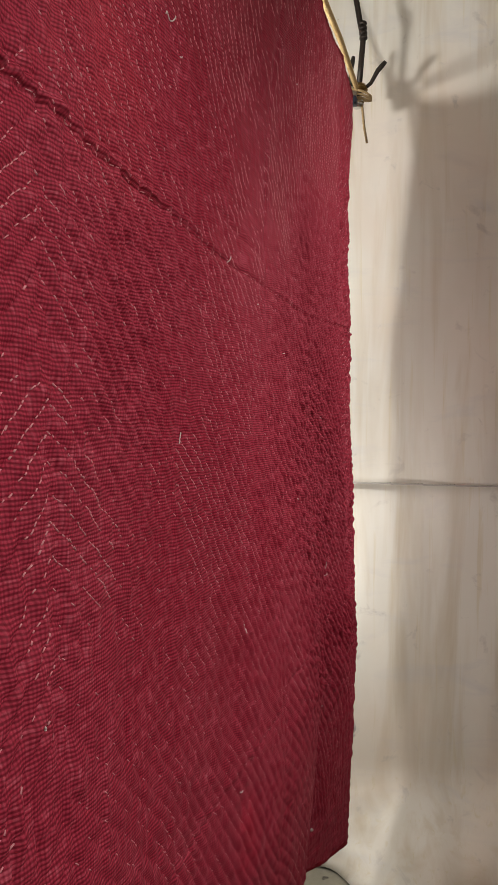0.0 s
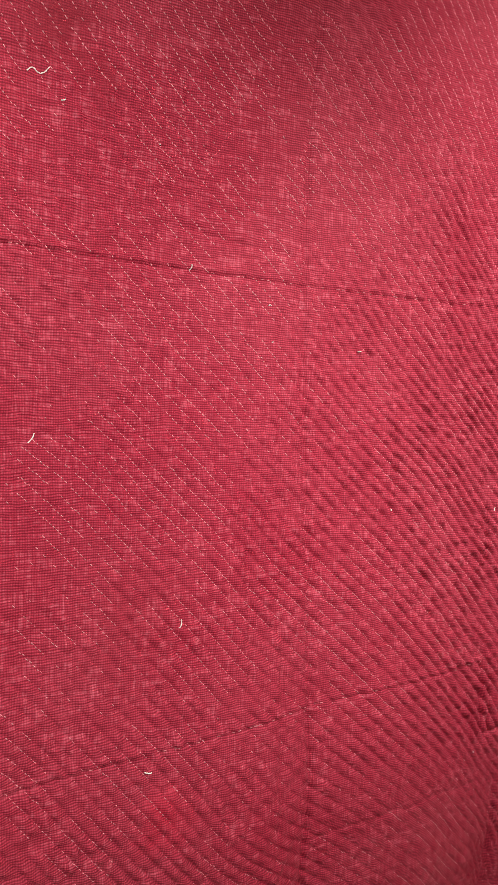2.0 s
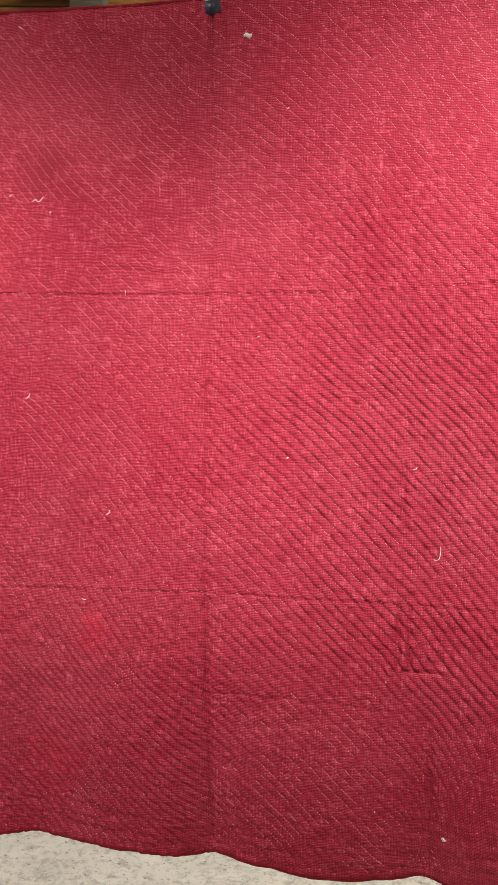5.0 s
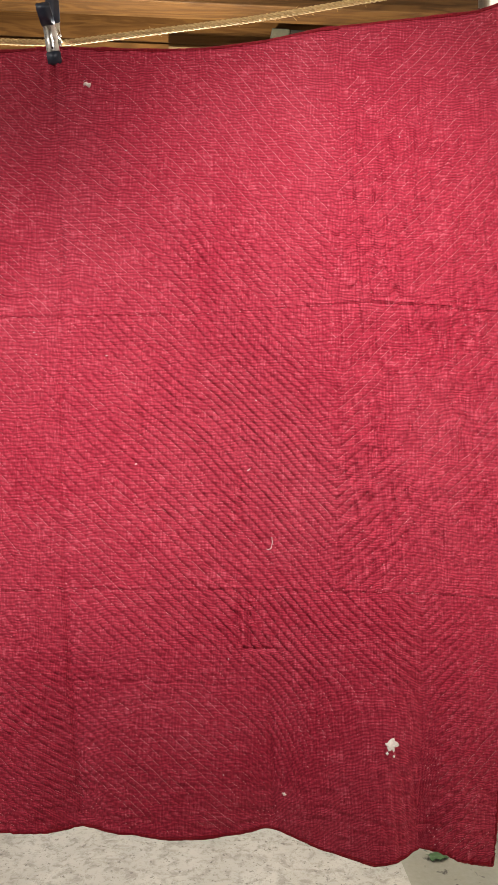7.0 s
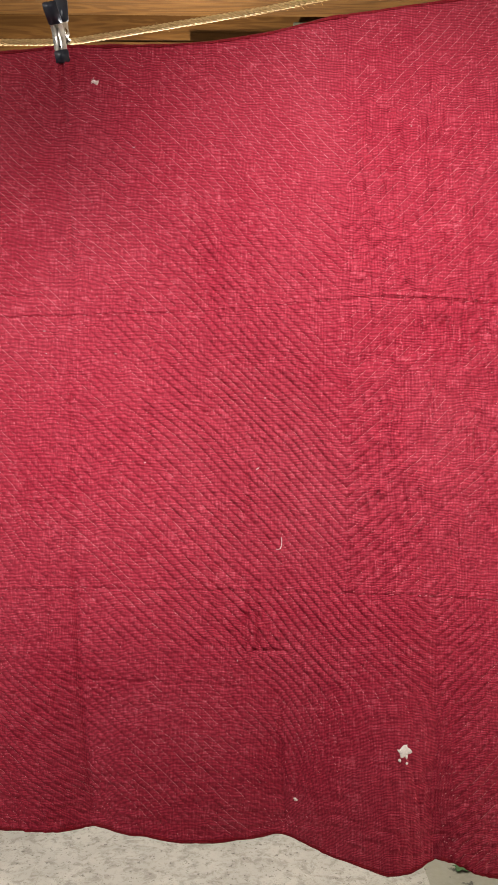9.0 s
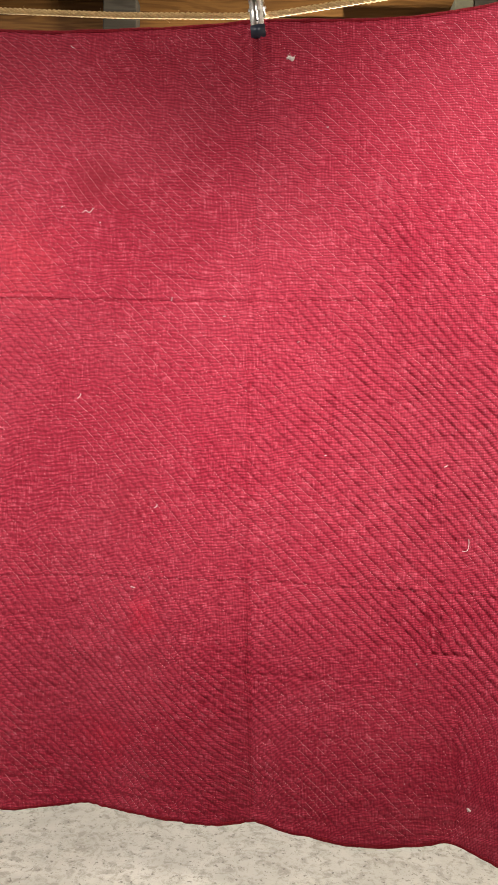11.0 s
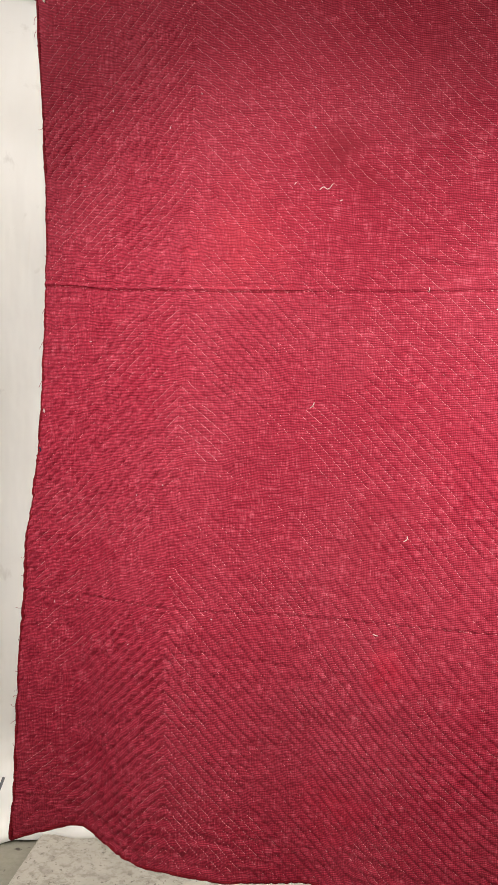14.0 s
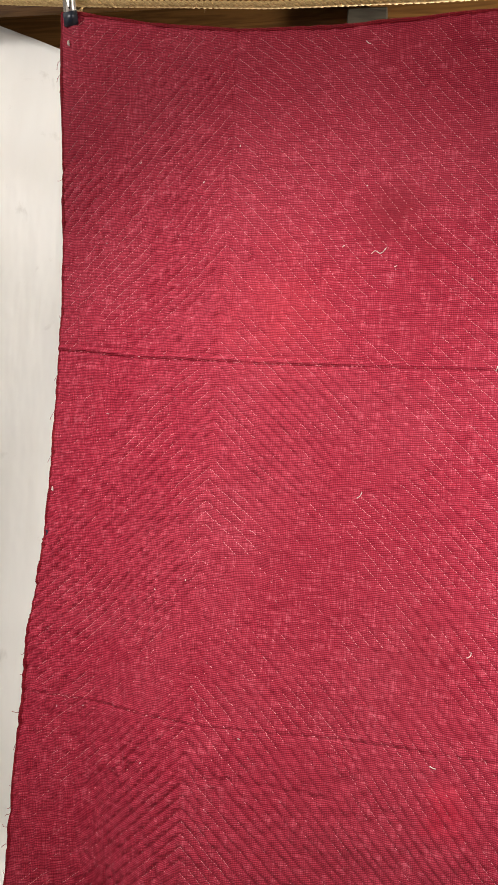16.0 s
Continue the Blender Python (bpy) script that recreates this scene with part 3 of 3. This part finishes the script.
for side_points, thick in zip(outline(260), (0.0050, 0.0042, 0.0045, 0.0045)):
    bm = bmesh.new()
    tube(bm, [(x, float(depth(x, z)) + 0.003, z) for x, z in side_points], lambda k, r=thick: r * (1 + 0.25 * float(value_noise(k * 1.9, 0.3, 0.03, 71))), 8)
    part("binding", bm, BIND, quilt, "narrow dark red turned edge")


def backing():
    rows, cols = 120, 140
    s, w = np.meshgrid(np.linspace(0.002, 0.998, cols), np.linspace(0.003, 0.997, rows))
    z = 0.25 + 1.65 * w
    for _ in range(3):
        x = LEFT(z) + (RIGHT(z) - LEFT(z)) * s
        z = HEM(x) + (TOP(x) - HEM(x)) * w
    ob = arrays("backing", np.stack([x, depth(x, z) + 0.006 + 0.018 * np.clip(np.minimum(np.minimum(s, 1 - s), np.minimum(w, 1 - w)) / 0.02, 0, 1), z], -1).reshape(-1, 3), grid_faces(rows, cols), BLUE, quilt)
    tagged(ob, "dark blue cotton backing")


backing()


def dashes(name, x, z, dx, dz, length, width, lift, material, label):
    """Short raised threads lying on the quilt's face."""
    n = len(x)
    ends = []
    for along in (-0.5, 0.5):
        px, pz = x + dx * length * along, z + dz * length * along
        y = depth(px, pz)
        for across in (-0.5, 0.5):
            qx, qz = px - dz * width * across, pz + dx * width * across
            ends.append(np.stack([qx, y + 0.0008, qz], -1))
            ends.append(np.stack([px - dz * width * across * 0.5, y - lift, pz + dx * width * across * 0.5], -1))
    v = np.stack(ends, 1).reshape(-1, 3)
    box = np.array([(1, 3, 7, 5), (0, 1, 5, 4), (2, 6, 7, 3), (0, 2, 3, 1), (4, 5, 7, 6)])
    f = (np.arange(n)[:, None, None] * 8 + box[None]).reshape(-1, 4)
    ob = arrays(name, v, f, material, quilt)
    return tagged(ob, label, "", "", "stuff")


def quilting():
    rng = np.random.RandomState(5)
    xs, zs, dxs, dzs = [], [], [], []
    pitch = 0.0056
    for a, b, sign, lower in ((-0.96, BANDS[0], -1, None), (BANDS[0], BANDS[1], 1, False), (BANDS[1], 0.94, -1, False), (BANDS[0], LOW_BAND, 1, True), (LOW_BAND, 0.94, -1, True)):
        dx, dz = SLOPE[1], -SLOPE[0] * sign
        x = np.arange(a, b, pitch * dx)
        zz = (0.2, 2.0) if lower is None else (0.2, 0.79) if lower else (0.74, 2.0)
        ends = stitch_phase(np.array([a, a, b, b]), np.array([*zz, *zz]))
        for k in np.arange(np.floor(ends.min()) - 3, np.ceil(ends.max()) + 3):
            px = x + rng.rand() * pitch
            pz = np.full_like(px, 0.5 if lower else 1.0)
            for _ in range(5):
                pz = pz - (stitch_phase(px, pz) - k) * STEP / SLOPE[1]
            pz = pz + rng.normal(0, 0.0006, len(px))
            keep = (np.abs(stitch_phase(px, pz) - k) < 0.2) & (pz > HEM(px) + 0.012) & (pz < TOP(px) - 0.012) & (px > LEFT(pz) + 0.01) & (px < RIGHT(pz) - 0.01) & (px < b) & (px > a)
            if lower is not None:
                keep &= (pz < SEAM_LOW(px)) == lower
            show = value_noise(px, pz, 0.14, 81) + 0.9 * value_noise(px, pz, 0.04, 83) + 0.55 * np.clip((pz - 1.4) / 0.25, 0, 1) - 0.12 - 0.25 * (px < BANDS[0])
            show = show + 0.8 * np.exp(-((px + 0.30) / 0.12) ** 2 - ((pz - 1.62) / 0.13) ** 2) + 0.6 * np.exp(-((px - 0.30) / 0.20) ** 2 - ((pz - 1.64) / 0.13) ** 2)
            keep &= (show > 0.0) & (rng.rand(len(px)) < 0.86) | (rng.rand(len(px)) < 0.10) & keep
            xs.append(px[keep]); zs.append(pz[keep])
            dxs.append(np.full(keep.sum(), dx)); dzs.append(np.full(keep.sum(), dz))
    x, z, dx, dz = (np.concatenate(a) for a in (xs, zs, dxs, dzs))
    lengths = 0.0032 * rng.uniform(0.6, 1.3, len(x))
    dashes("quilting_stitches", x, z, dx, dz, lengths, 0.0010, 0.0008, THREAD, "rows of tiny pale running stitches")


quilting()


def seam_stitches(seam, seed):
    rng = np.random.RandomState(seed)
    x = np.arange(-0.95, 0.93, 0.0075) + rng.normal(0, 0.0012, len(np.arange(-0.95, 0.93, 0.0075)))
    keep = rng.rand(len(x)) < 0.30 + 0.3 * value_noise(x, x, 0.12, seed)
    x = x[keep]
    dashes("seam_stitches", x, seam(x) + 0.0015, np.ones(len(x)), np.zeros(len(x)), 0.0045 * rng.uniform(0.6, 1.2, len(x)), 0.0009, 0.0006, THREAD, "pale stitches along the seam")


seam_stitches(SEAM_HIGH, 3)
seam_stitches(SEAM_LOW, 4)


def torn_patch():
    """A ragged tear that shows the white filling, with two small ones beside it."""
    for x, z, r in ((0.697, 0.466, 0.0145), (0.688, 0.451, 0.0035), (0.702, 0.444, 0.003)):
        bm = bmesh.new()
        ring, mid = [], bm.verts.new((x, float(depth(x, z)) - 0.004, z))
        for k in range(26):
            a = k * 2 * math.pi / 26
            rr = r * (0.8 + 0.35 * math.sin(3 * a + 0.6) * math.cos(2 * a) + 0.18 * random.uniform(-1, 1))
            px, pz = x + rr * math.cos(a), z + rr * 1.05 * math.sin(a)
            ring.append((bm.verts.new((px, float(depth(px, pz)) - 0.0012, pz)), bm.verts.new((x + (px - x) * 0.55, float(depth(px, pz)) - 0.0045 - 0.001 * random.random(), z + (pz - z) * 0.55))))
        for (a, b), (c, d) in zip(ring, ring[1:] + ring[:1]):
            bm.faces.new((a, c, d, b))
            bm.faces.new((b, d, mid))
        bmesh.ops.recalc_face_normals(bm, faces=bm.faces[:])
        part("tear", bm, BATTING, quilt, "ragged hole showing white cotton filling")


torn_patch()


def lint(points, radius, label):
    bm = bmesh.new()
    fine = []
    for k in np.linspace(0, len(points) - 1, 6 * len(points)):
        i = min(int(k), len(points) - 2)
        f = k - i
        x, z = (points[i][c] * (1 - f) + points[i + 1][c] * f for c in (0, 1))
        fine.append((x, float(depth(x, z)) - radius * 0.8, z))
    soft = [tuple(np.mean([fine[max(i - 2, 0)], fine[i], fine[min(i + 2, len(fine) - 1)]], 0)) for i in range(len(fine))]
    tube(bm, soft, radius, 5)
    ob = mesh_object("lint_thread", bm, LINT)
    return tagged(ob, label, "lint")


def curl(x, z, size, turn, bend, radius=0.0007, label="short white lint thread clinging to the red quilt"):
    """A curled thread: an arc that starts in the direction turn and bends as it goes."""
    pts, a = [(x, z)], radians(turn)
    for k in range(6):
        x, z = x + size / 6 * math.cos(a), z + size / 6 * math.sin(a)
        a += radians(bend) / 6
        pts.append((x, z))
    return lint(pts, radius, label)


lint([(0.452, 0.889), (0.4535, 0.878), (0.4515, 0.866), (0.447, 0.862), (0.441, 0.8625)], 0.0007, "hook-shaped white lint thread on the red quilt")
lint([(-0.377, 1.540), (-0.370, 1.547), (-0.363, 1.541), (-0.357, 1.543), (-0.351, 1.551)], 0.0007, "curled white lint thread on the red quilt")
curl(0.400, 1.026, 0.009, 10, 60)
curl(-0.366, 1.152, 0.014, -100, -60)
curl(-0.184, 0.924, 0.012, -80, -110)
curl(-0.172, 1.352, 0.008, 50, 60)
curl(-0.234, 0.748, 0.010, -30, 40)
curl(-0.40, 1.885, 0.010, -60, 60)
rng = random.Random(12)
for k in range(26):
    curl(rng.uniform(-0.92, 0.9), rng.uniform(0.3, 1.85), rng.uniform(0.002, 0.006), rng.uniform(0, 360), rng.uniform(-120, 120), rng.uniform(0.0005, 0.0009))


def fluff(x, z, w, h, label):
    """A soft ragged lump with a few fine fibres standing out."""
    bm = bmesh.new()
    for k in range(3):
        px, pz = x + w * (k - 1) * 0.28, z - h * (k - 1) * 0.22
        bmesh.ops.create_icosphere(bm, subdivisions=3, radius=1, matrix=Matrix.Translation((px, float(depth(px, pz)) - 0.001, pz)) @ Matrix.Diagonal((w * random.uniform(0.30, 0.42), 0.003, h * random.uniform(0.32, 0.5), 1)))
    for v in bm.verts:
        v.co += noise.noise_vector(v.co * 260) * 0.0022 + noise.noise_vector(v.co * 900) * 0.0008
    for k in range(9):
        a = random.uniform(0, 6.28)
        p = Vector((x + w * 0.4 * math.cos(a), float(depth(x, z)) - 0.002, z + h * 0.4 * math.sin(a)))
        q = Vector((math.cos(a + 0.5), -0.2, math.sin(a + 0.5))) * w * 0.4
        tube(bm, [p, p + q * 0.6, p + q + Vector((0.0006, 0, 0.001))], 0.00028, 4)
    return tagged(mesh_object("lint_tuft", bm, LINT), label, "lint")


fluff(0.072, 1.826, 0.013, 0.008, "tuft of white lint caught near the quilt's upper edge")
fluff(0.477, 0.334, 0.007, 0.005, "small tuft of white lint near the quilt's hem")
fluff(-0.966, 1.95, 0.004, 0.010, "small pale tuft at the quilt's worn corner")
fluff(-0.953, 1.115, 0.003, 0.006, "small pale tuft at the quilt's worn edge")


def loose_threads():
    """Frayed ends standing out from the side edges."""
    r = random.Random(4)
    bm = bmesh.new()
    for k in range(150):
        z = r.uniform(0.26, 1.95)
        left = r.random() < 0.7
        x = float(LEFT(z) if left else RIGHT(z))
        d = -1 if left else 1
        y = float(depth(x, z)) + 0.002
        n = r.choice((1, 1, 1, 1, 4))
        pts, a = [(x, y, z)], r.uniform(-0.8, 0.8)
        for j in range(4):
            step = r.uniform(0.0008, 0.0018) * n
            a += r.uniform(-0.9, 0.9)
            last = pts[-1]
            pts.append((last[0] + d * step * math.cos(a) * 0.7, last[1] + r.uniform(-1, 1) * step * 0.3, last[2] + step * math.sin(a) - 0.3 * step))
        tube(bm, pts, 0.00045, 4)
    ob = part("loose_threads", bm, RED, quilt, "frayed red threads along the worn edges")
    tagged(ob, "", "", "", "stuff")


loose_threads()
bm = bmesh.new()
bmesh.ops.create_icosphere(bm, subdivisions=3, radius=1, matrix=Matrix.Translation((-0.961, float(depth(-0.955, 1.03)) + 0.004, 1.036)) @ Matrix.Diagonal((0.0045, 0.004, 0.012, 1)))
for v in bm.verts:
    v.co += noise.noise_vector(v.co * 150) * 0.003
part("backing_tuft", bm, BLUE, quilt, "bit of dark blue backing showing at the edge")


# ---- rope, clamps and hook ----
def rope():
    root = tagged(new("rope"), "twisted natural manila rope stretched above the quilt", "rope")
    knots = [(-2.95, 0.10, 2.42), (-0.98, 0.0, 2.034), (-0.57, 0.0, 1.972), (-0.30, 0.0, 1.944), (-0.06, 0.0, 1.926), (0.02, 0.0, 1.922), (0.19, 0.0, 1.937), (0.42, 0.0, 1.957), (0.60, 0.0, 1.981), (0.965, 0.012, 2.034)]
    xs = [k[0] for k in knots]
    n = 900
    x = np.linspace(xs[0], xs[-1], n)
    raw = [np.interp(x, xs, [k[c] for k in knots]) for c in (1, 2)]
    k = np.hanning(25)
    y, z = (np.convolve(np.pad(a, 12, "edge"), k / k.sum(), "valid") for a in raw)
    for strand in range(3):
        a = x * 2 * math.pi / 0.034 + strand * 2 * math.pi / 3
        bm = bmesh.new()
        tube(bm, [(p, q + 0.0033 * math.cos(t), w + 0.0033 * math.sin(t)) for p, q, w, t in zip(x, y, z, a)], 0.0036, 6)
        part("strand", bm, ROPE, root)
    r = random.Random(9)
    bm = bmesh.new()
    for _ in range(160):
        i = r.randrange(n)
        p = Vector((x[i], y[i], z[i]))
        d = Vector((r.uniform(-1, 1), r.uniform(-0.6, 0.6), r.uniform(-0.7, 0.7))).normalized()
        tube(bm, [p + d * 0.004, p + d * 0.008, p + d * r.uniform(0.010, 0.018) + Vector((0.003, 0, 0.001))], 0.00025, 3)
    tagged(part("fibres", bm, ROPE, root, "loose straw-coloured fibres"), "", "", "", "stuff")


rope()


def strip(profile, width, thick, taper=1.0):
    """A bent plate: a profile of (y, z) points given width along x."""
    bm = bmesh.new()
    n = len(profile)
    rings = []
    for i, (y, z) in enumerate(profile):
        a, b = profile[max(i - 1, 0)], profile[min(i + 1, n - 1)]
        d = Vector((b[0] - a[0], b[1] - a[1])).normalized()
        ny, nz = -d[1] * thick / 2, d[0] * thick / 2
        w = width / 2 * (1 + (taper - 1) * i / (n - 1))
        rings.append([bm.verts.new(c) for c in ((-w, y + ny, z + nz), (w, y + ny, z + nz), (w, y - ny, z - nz), (-w, y - ny, z - nz))])
    for q, r in zip(rings, rings[1:]):
        for k in range(4):
            bm.faces.new((q[k], q[(k + 1) % 4], r[(k + 1) % 4], r[k]))
    bm.faces.new(rings[0][::-1])
    bm.faces.new(rings[-1])
    bmesh.ops.recalc_face_normals(bm, faces=bm.faces[:])
    bmesh.ops.bevel(bm, geom=[e for e in bm.edges if e.calc_face_angle(0) > 0.8], offset=thick * 0.3, segments=2, affect="EDGES")
    return bm


def spring_clamp(place):
    """Two stamped steel jaws on a pin, dipped in dark vinyl at the grips and the tips; origin at the tips."""
    root = tagged(new("spring_clamp"), "chrome spring clamp with dark vinyl grips on the rope", "clamp", "clamps on the rope")
    for side, name in ((-1, "front_jaw"), (1, "back_jaw")):
        body = [(side * 0.004, 0.006), (side * 0.011, 0.024), (side * 0.015, 0.042)]
        body += [(-0.015, 0.055), (-0.024, 0.067), (-0.038, 0.078), (-0.050, 0.087)] if side < 0 else [(0.013, 0.062), (0.015, 0.090), (0.021, 0.125), (0.026, 0.165)]
        jaw = part(name, strip(body, 0.027, 0.002, 0.95), CHROME, root)
        part("tip", strip([(side * 0.004, -0.003), (side * 0.008, 0.010), (side * 0.0115, 0.020)], 0.0295, 0.0055), VINYL, jaw, "dark vinyl-dipped tip")
        part("grip", strip([body[-3], body[-2], body[-1], (body[-1][0] + side * 0.003, body[-1][1] + 0.010)], 0.0285, 0.006), VINYL, jaw, "dark navy vinyl grip")
        hole = bmesh.new()
        bmesh.ops.create_cone(hole, cap_ends=True, segments=14, radius1=0.0022, radius2=0.0022, depth=0.0008, matrix=Matrix.Translation((0, side * 0.0128, 0.027)) @ Matrix.Rotation(radians(78 * -side), 4, "X"))
        part("rivet_hole", hole, IRON, jaw, "small dark round hole")
        lug = block(bmesh.new(), 0.0132, 0.0152, min(side * 0.014, 0), max(side * 0.014, 0), 0.048, 0.064, 0.0006)
        part("lug", lug, CHROME, jaw)
    pin = bmesh.new()
    bmesh.ops.create_cone(pin, cap_ends=True, segments=16, radius1=0.003, radius2=0.003, depth=0.036, matrix=Matrix.Translation((0, 0, 0.056)) @ Matrix.Rotation(radians(90), 4, "Y"))
    part("pin", pin, CHROME, root, "bright steel pivot pin")
    spring = bmesh.new()
    tube(spring, [(-0.009 + 0.018 * k / 60, 0.0058 * math.cos(k * 0.63), 0.056 + 0.0058 * math.sin(k * 0.63)) for k in range(61)], 0.0011, 5)
    part("spring", spring, CHROME, root)
    root.matrix_world = place
    return root


clamp = spring_clamp(pose(0.008, float(depth(0.006, 1.885)) + 0.003, 1.868, 0, -6, 0))
copy_thing(clamp, pose(-0.962, float(depth(-0.965, 1.99)) + 0.003, 1.985, 0, -3, 0))


def corner_hook():
    """The fastening of the far corner: an iron hanger rod with a ferrule, a small two-armed clamp and twine."""
    X = 0.975
    root = tagged(new("corner_clamp"), "black iron two-armed clamp holding the quilt's corner", "clamp")
    bm = bmesh.new()
    tube(bm, [(X, 0.02, 2.77), (X, 0.018, 2.45), (X, 0.016, 2.265), (X, 0.004, 2.20), (X, -0.004, 2.165), (X, 0.001, 2.10), (X, 0.006, 2.035)], 0.0075, 10)
    rod = part("rod", bm, IRON, root)
    bm = bmesh.new()
    for k in range(4):
        tube(bm, [(X, -0.0045 + 0.0008 * k, 2.160 + 0.012 * k), (X, -0.004 + 0.0008 * k, 2.167 + 0.012 * k)], 0.0105, 12)
    part("ferrule", bm, IRON, rod, "ringed black ferrule")
    for pts in ([(X, 0.016, 2.03), (X, 0.028, 2.05), (X, 0.027, 2.085), (X, 0.021, 2.118)], [(X, 0.002, 2.025), (X, -0.025, 2.045), (X, -0.042, 2.075), (X, -0.062, 2.096)]):
        bm = bmesh.new()
        fine = [Vector(pts[min(int(k), 2)]).lerp(Vector(pts[min(int(k), 2) + 1]), k - min(int(k), 2)) for k in np.linspace(0, 3, 13)]
        tube(bm, fine, lambda k: 0.0042 + 0.003 * k * (1 - max(0, k - 0.85) * 5), 8)
        part("arm", bm, IRON, root, "black curved arm")
    bm = bmesh.new()
    bmesh.ops.create_cone(bm, cap_ends=True, segments=20, radius1=0.024, radius2=0.017, depth=0.016, matrix=Matrix.Translation((X, 0.006, 2.036)))
    bmesh.ops.bevel(bm, geom=bm.edges[:], offset=0.0015, segments=2, affect="EDGES")
    part("collar", bm, BRASS, root, "tarnished brass collar")
    bm = bmesh.new()
    bmesh.ops.create_uvsphere(bm, u_segments=20, v_segments=12, radius=1, matrix=Matrix.Translation((X - 0.004, 0.008, 1.993)) @ Matrix.Diagonal((0.016, 0.017, 0.013, 1)))
    part("jaw", bm, CHROME, root, "small round steel jaw")
    bm = bmesh.new()
    tube(bm, [(X - 0.004, 0.008, 2.0), (X, 0.007, 2.03)], 0.008, 10)
    part("neck", bm, IRON, root)
    bm = strip([(-0.020, -0.020), (-0.006, 0.0), (0.012, 0.022), (0.030, 0.040)], 0.024, 0.003)
    bm.transform(Matrix.Translation((X - 0.030, 0.018, 2.010)) @ Matrix.Rotation(radians(-90), 4, "Z"))
    grip = part("gripping_jaw", bm, CHROME, root, "steel jaw plate on the quilt's corner")
    bm = block(bmesh.new(), X - 0.062, X - 0.034, 0.004, 0.032, 1.972, 1.994, 0.005)
    part("tip", bm, VINYL, grip, "black vinyl-dipped tip")
    cord = tagged(new("twine"), "thin jute twine tied round the corner clamp, with a loose end", "twine")
    bm = bmesh.new()
    tube(bm, [(X, 0.30, 2.775), (X, 0.20, 2.51), (X, 0.112, 2.265), (X, 0.066, 2.14), (X, 0.030, 2.04), (X - 0.005, 0.022, 2.022)], 0.0042, 8)
    part("standing_part", bm, TWINE, cord)
    bm = bmesh.new()
    for k in range(3):
        loop = [(X - 0.004 + 0.026 * math.cos(a), 0.004 + 0.030 * math.sin(a), 2.018 - 0.006 * k + 0.010 * math.sin(a + 0.4 * k)) for a in np.linspace(0, 2 * math.pi, 25)]
        tube(bm, loop, 0.0032, 6)
    part("knot", bm, TWINE, cord, "three turns of twine")
    bm = bmesh.new()
    tube(bm, [(X - 0.006, 0.0, 2.012), (X - 0.012, -0.006, 1.97), (X - 0.012, -0.010, 1.93), (X - 0.012, -0.018, 1.888)], 0.0034, 6)
    part("loose_end", bm, TWINE, cord)
    for thing in (root, cord):
        thing.matrix_world = pose(0.037, 0.009, -0.041) @ Matrix.Scale(1.035, 4)


corner_hook()
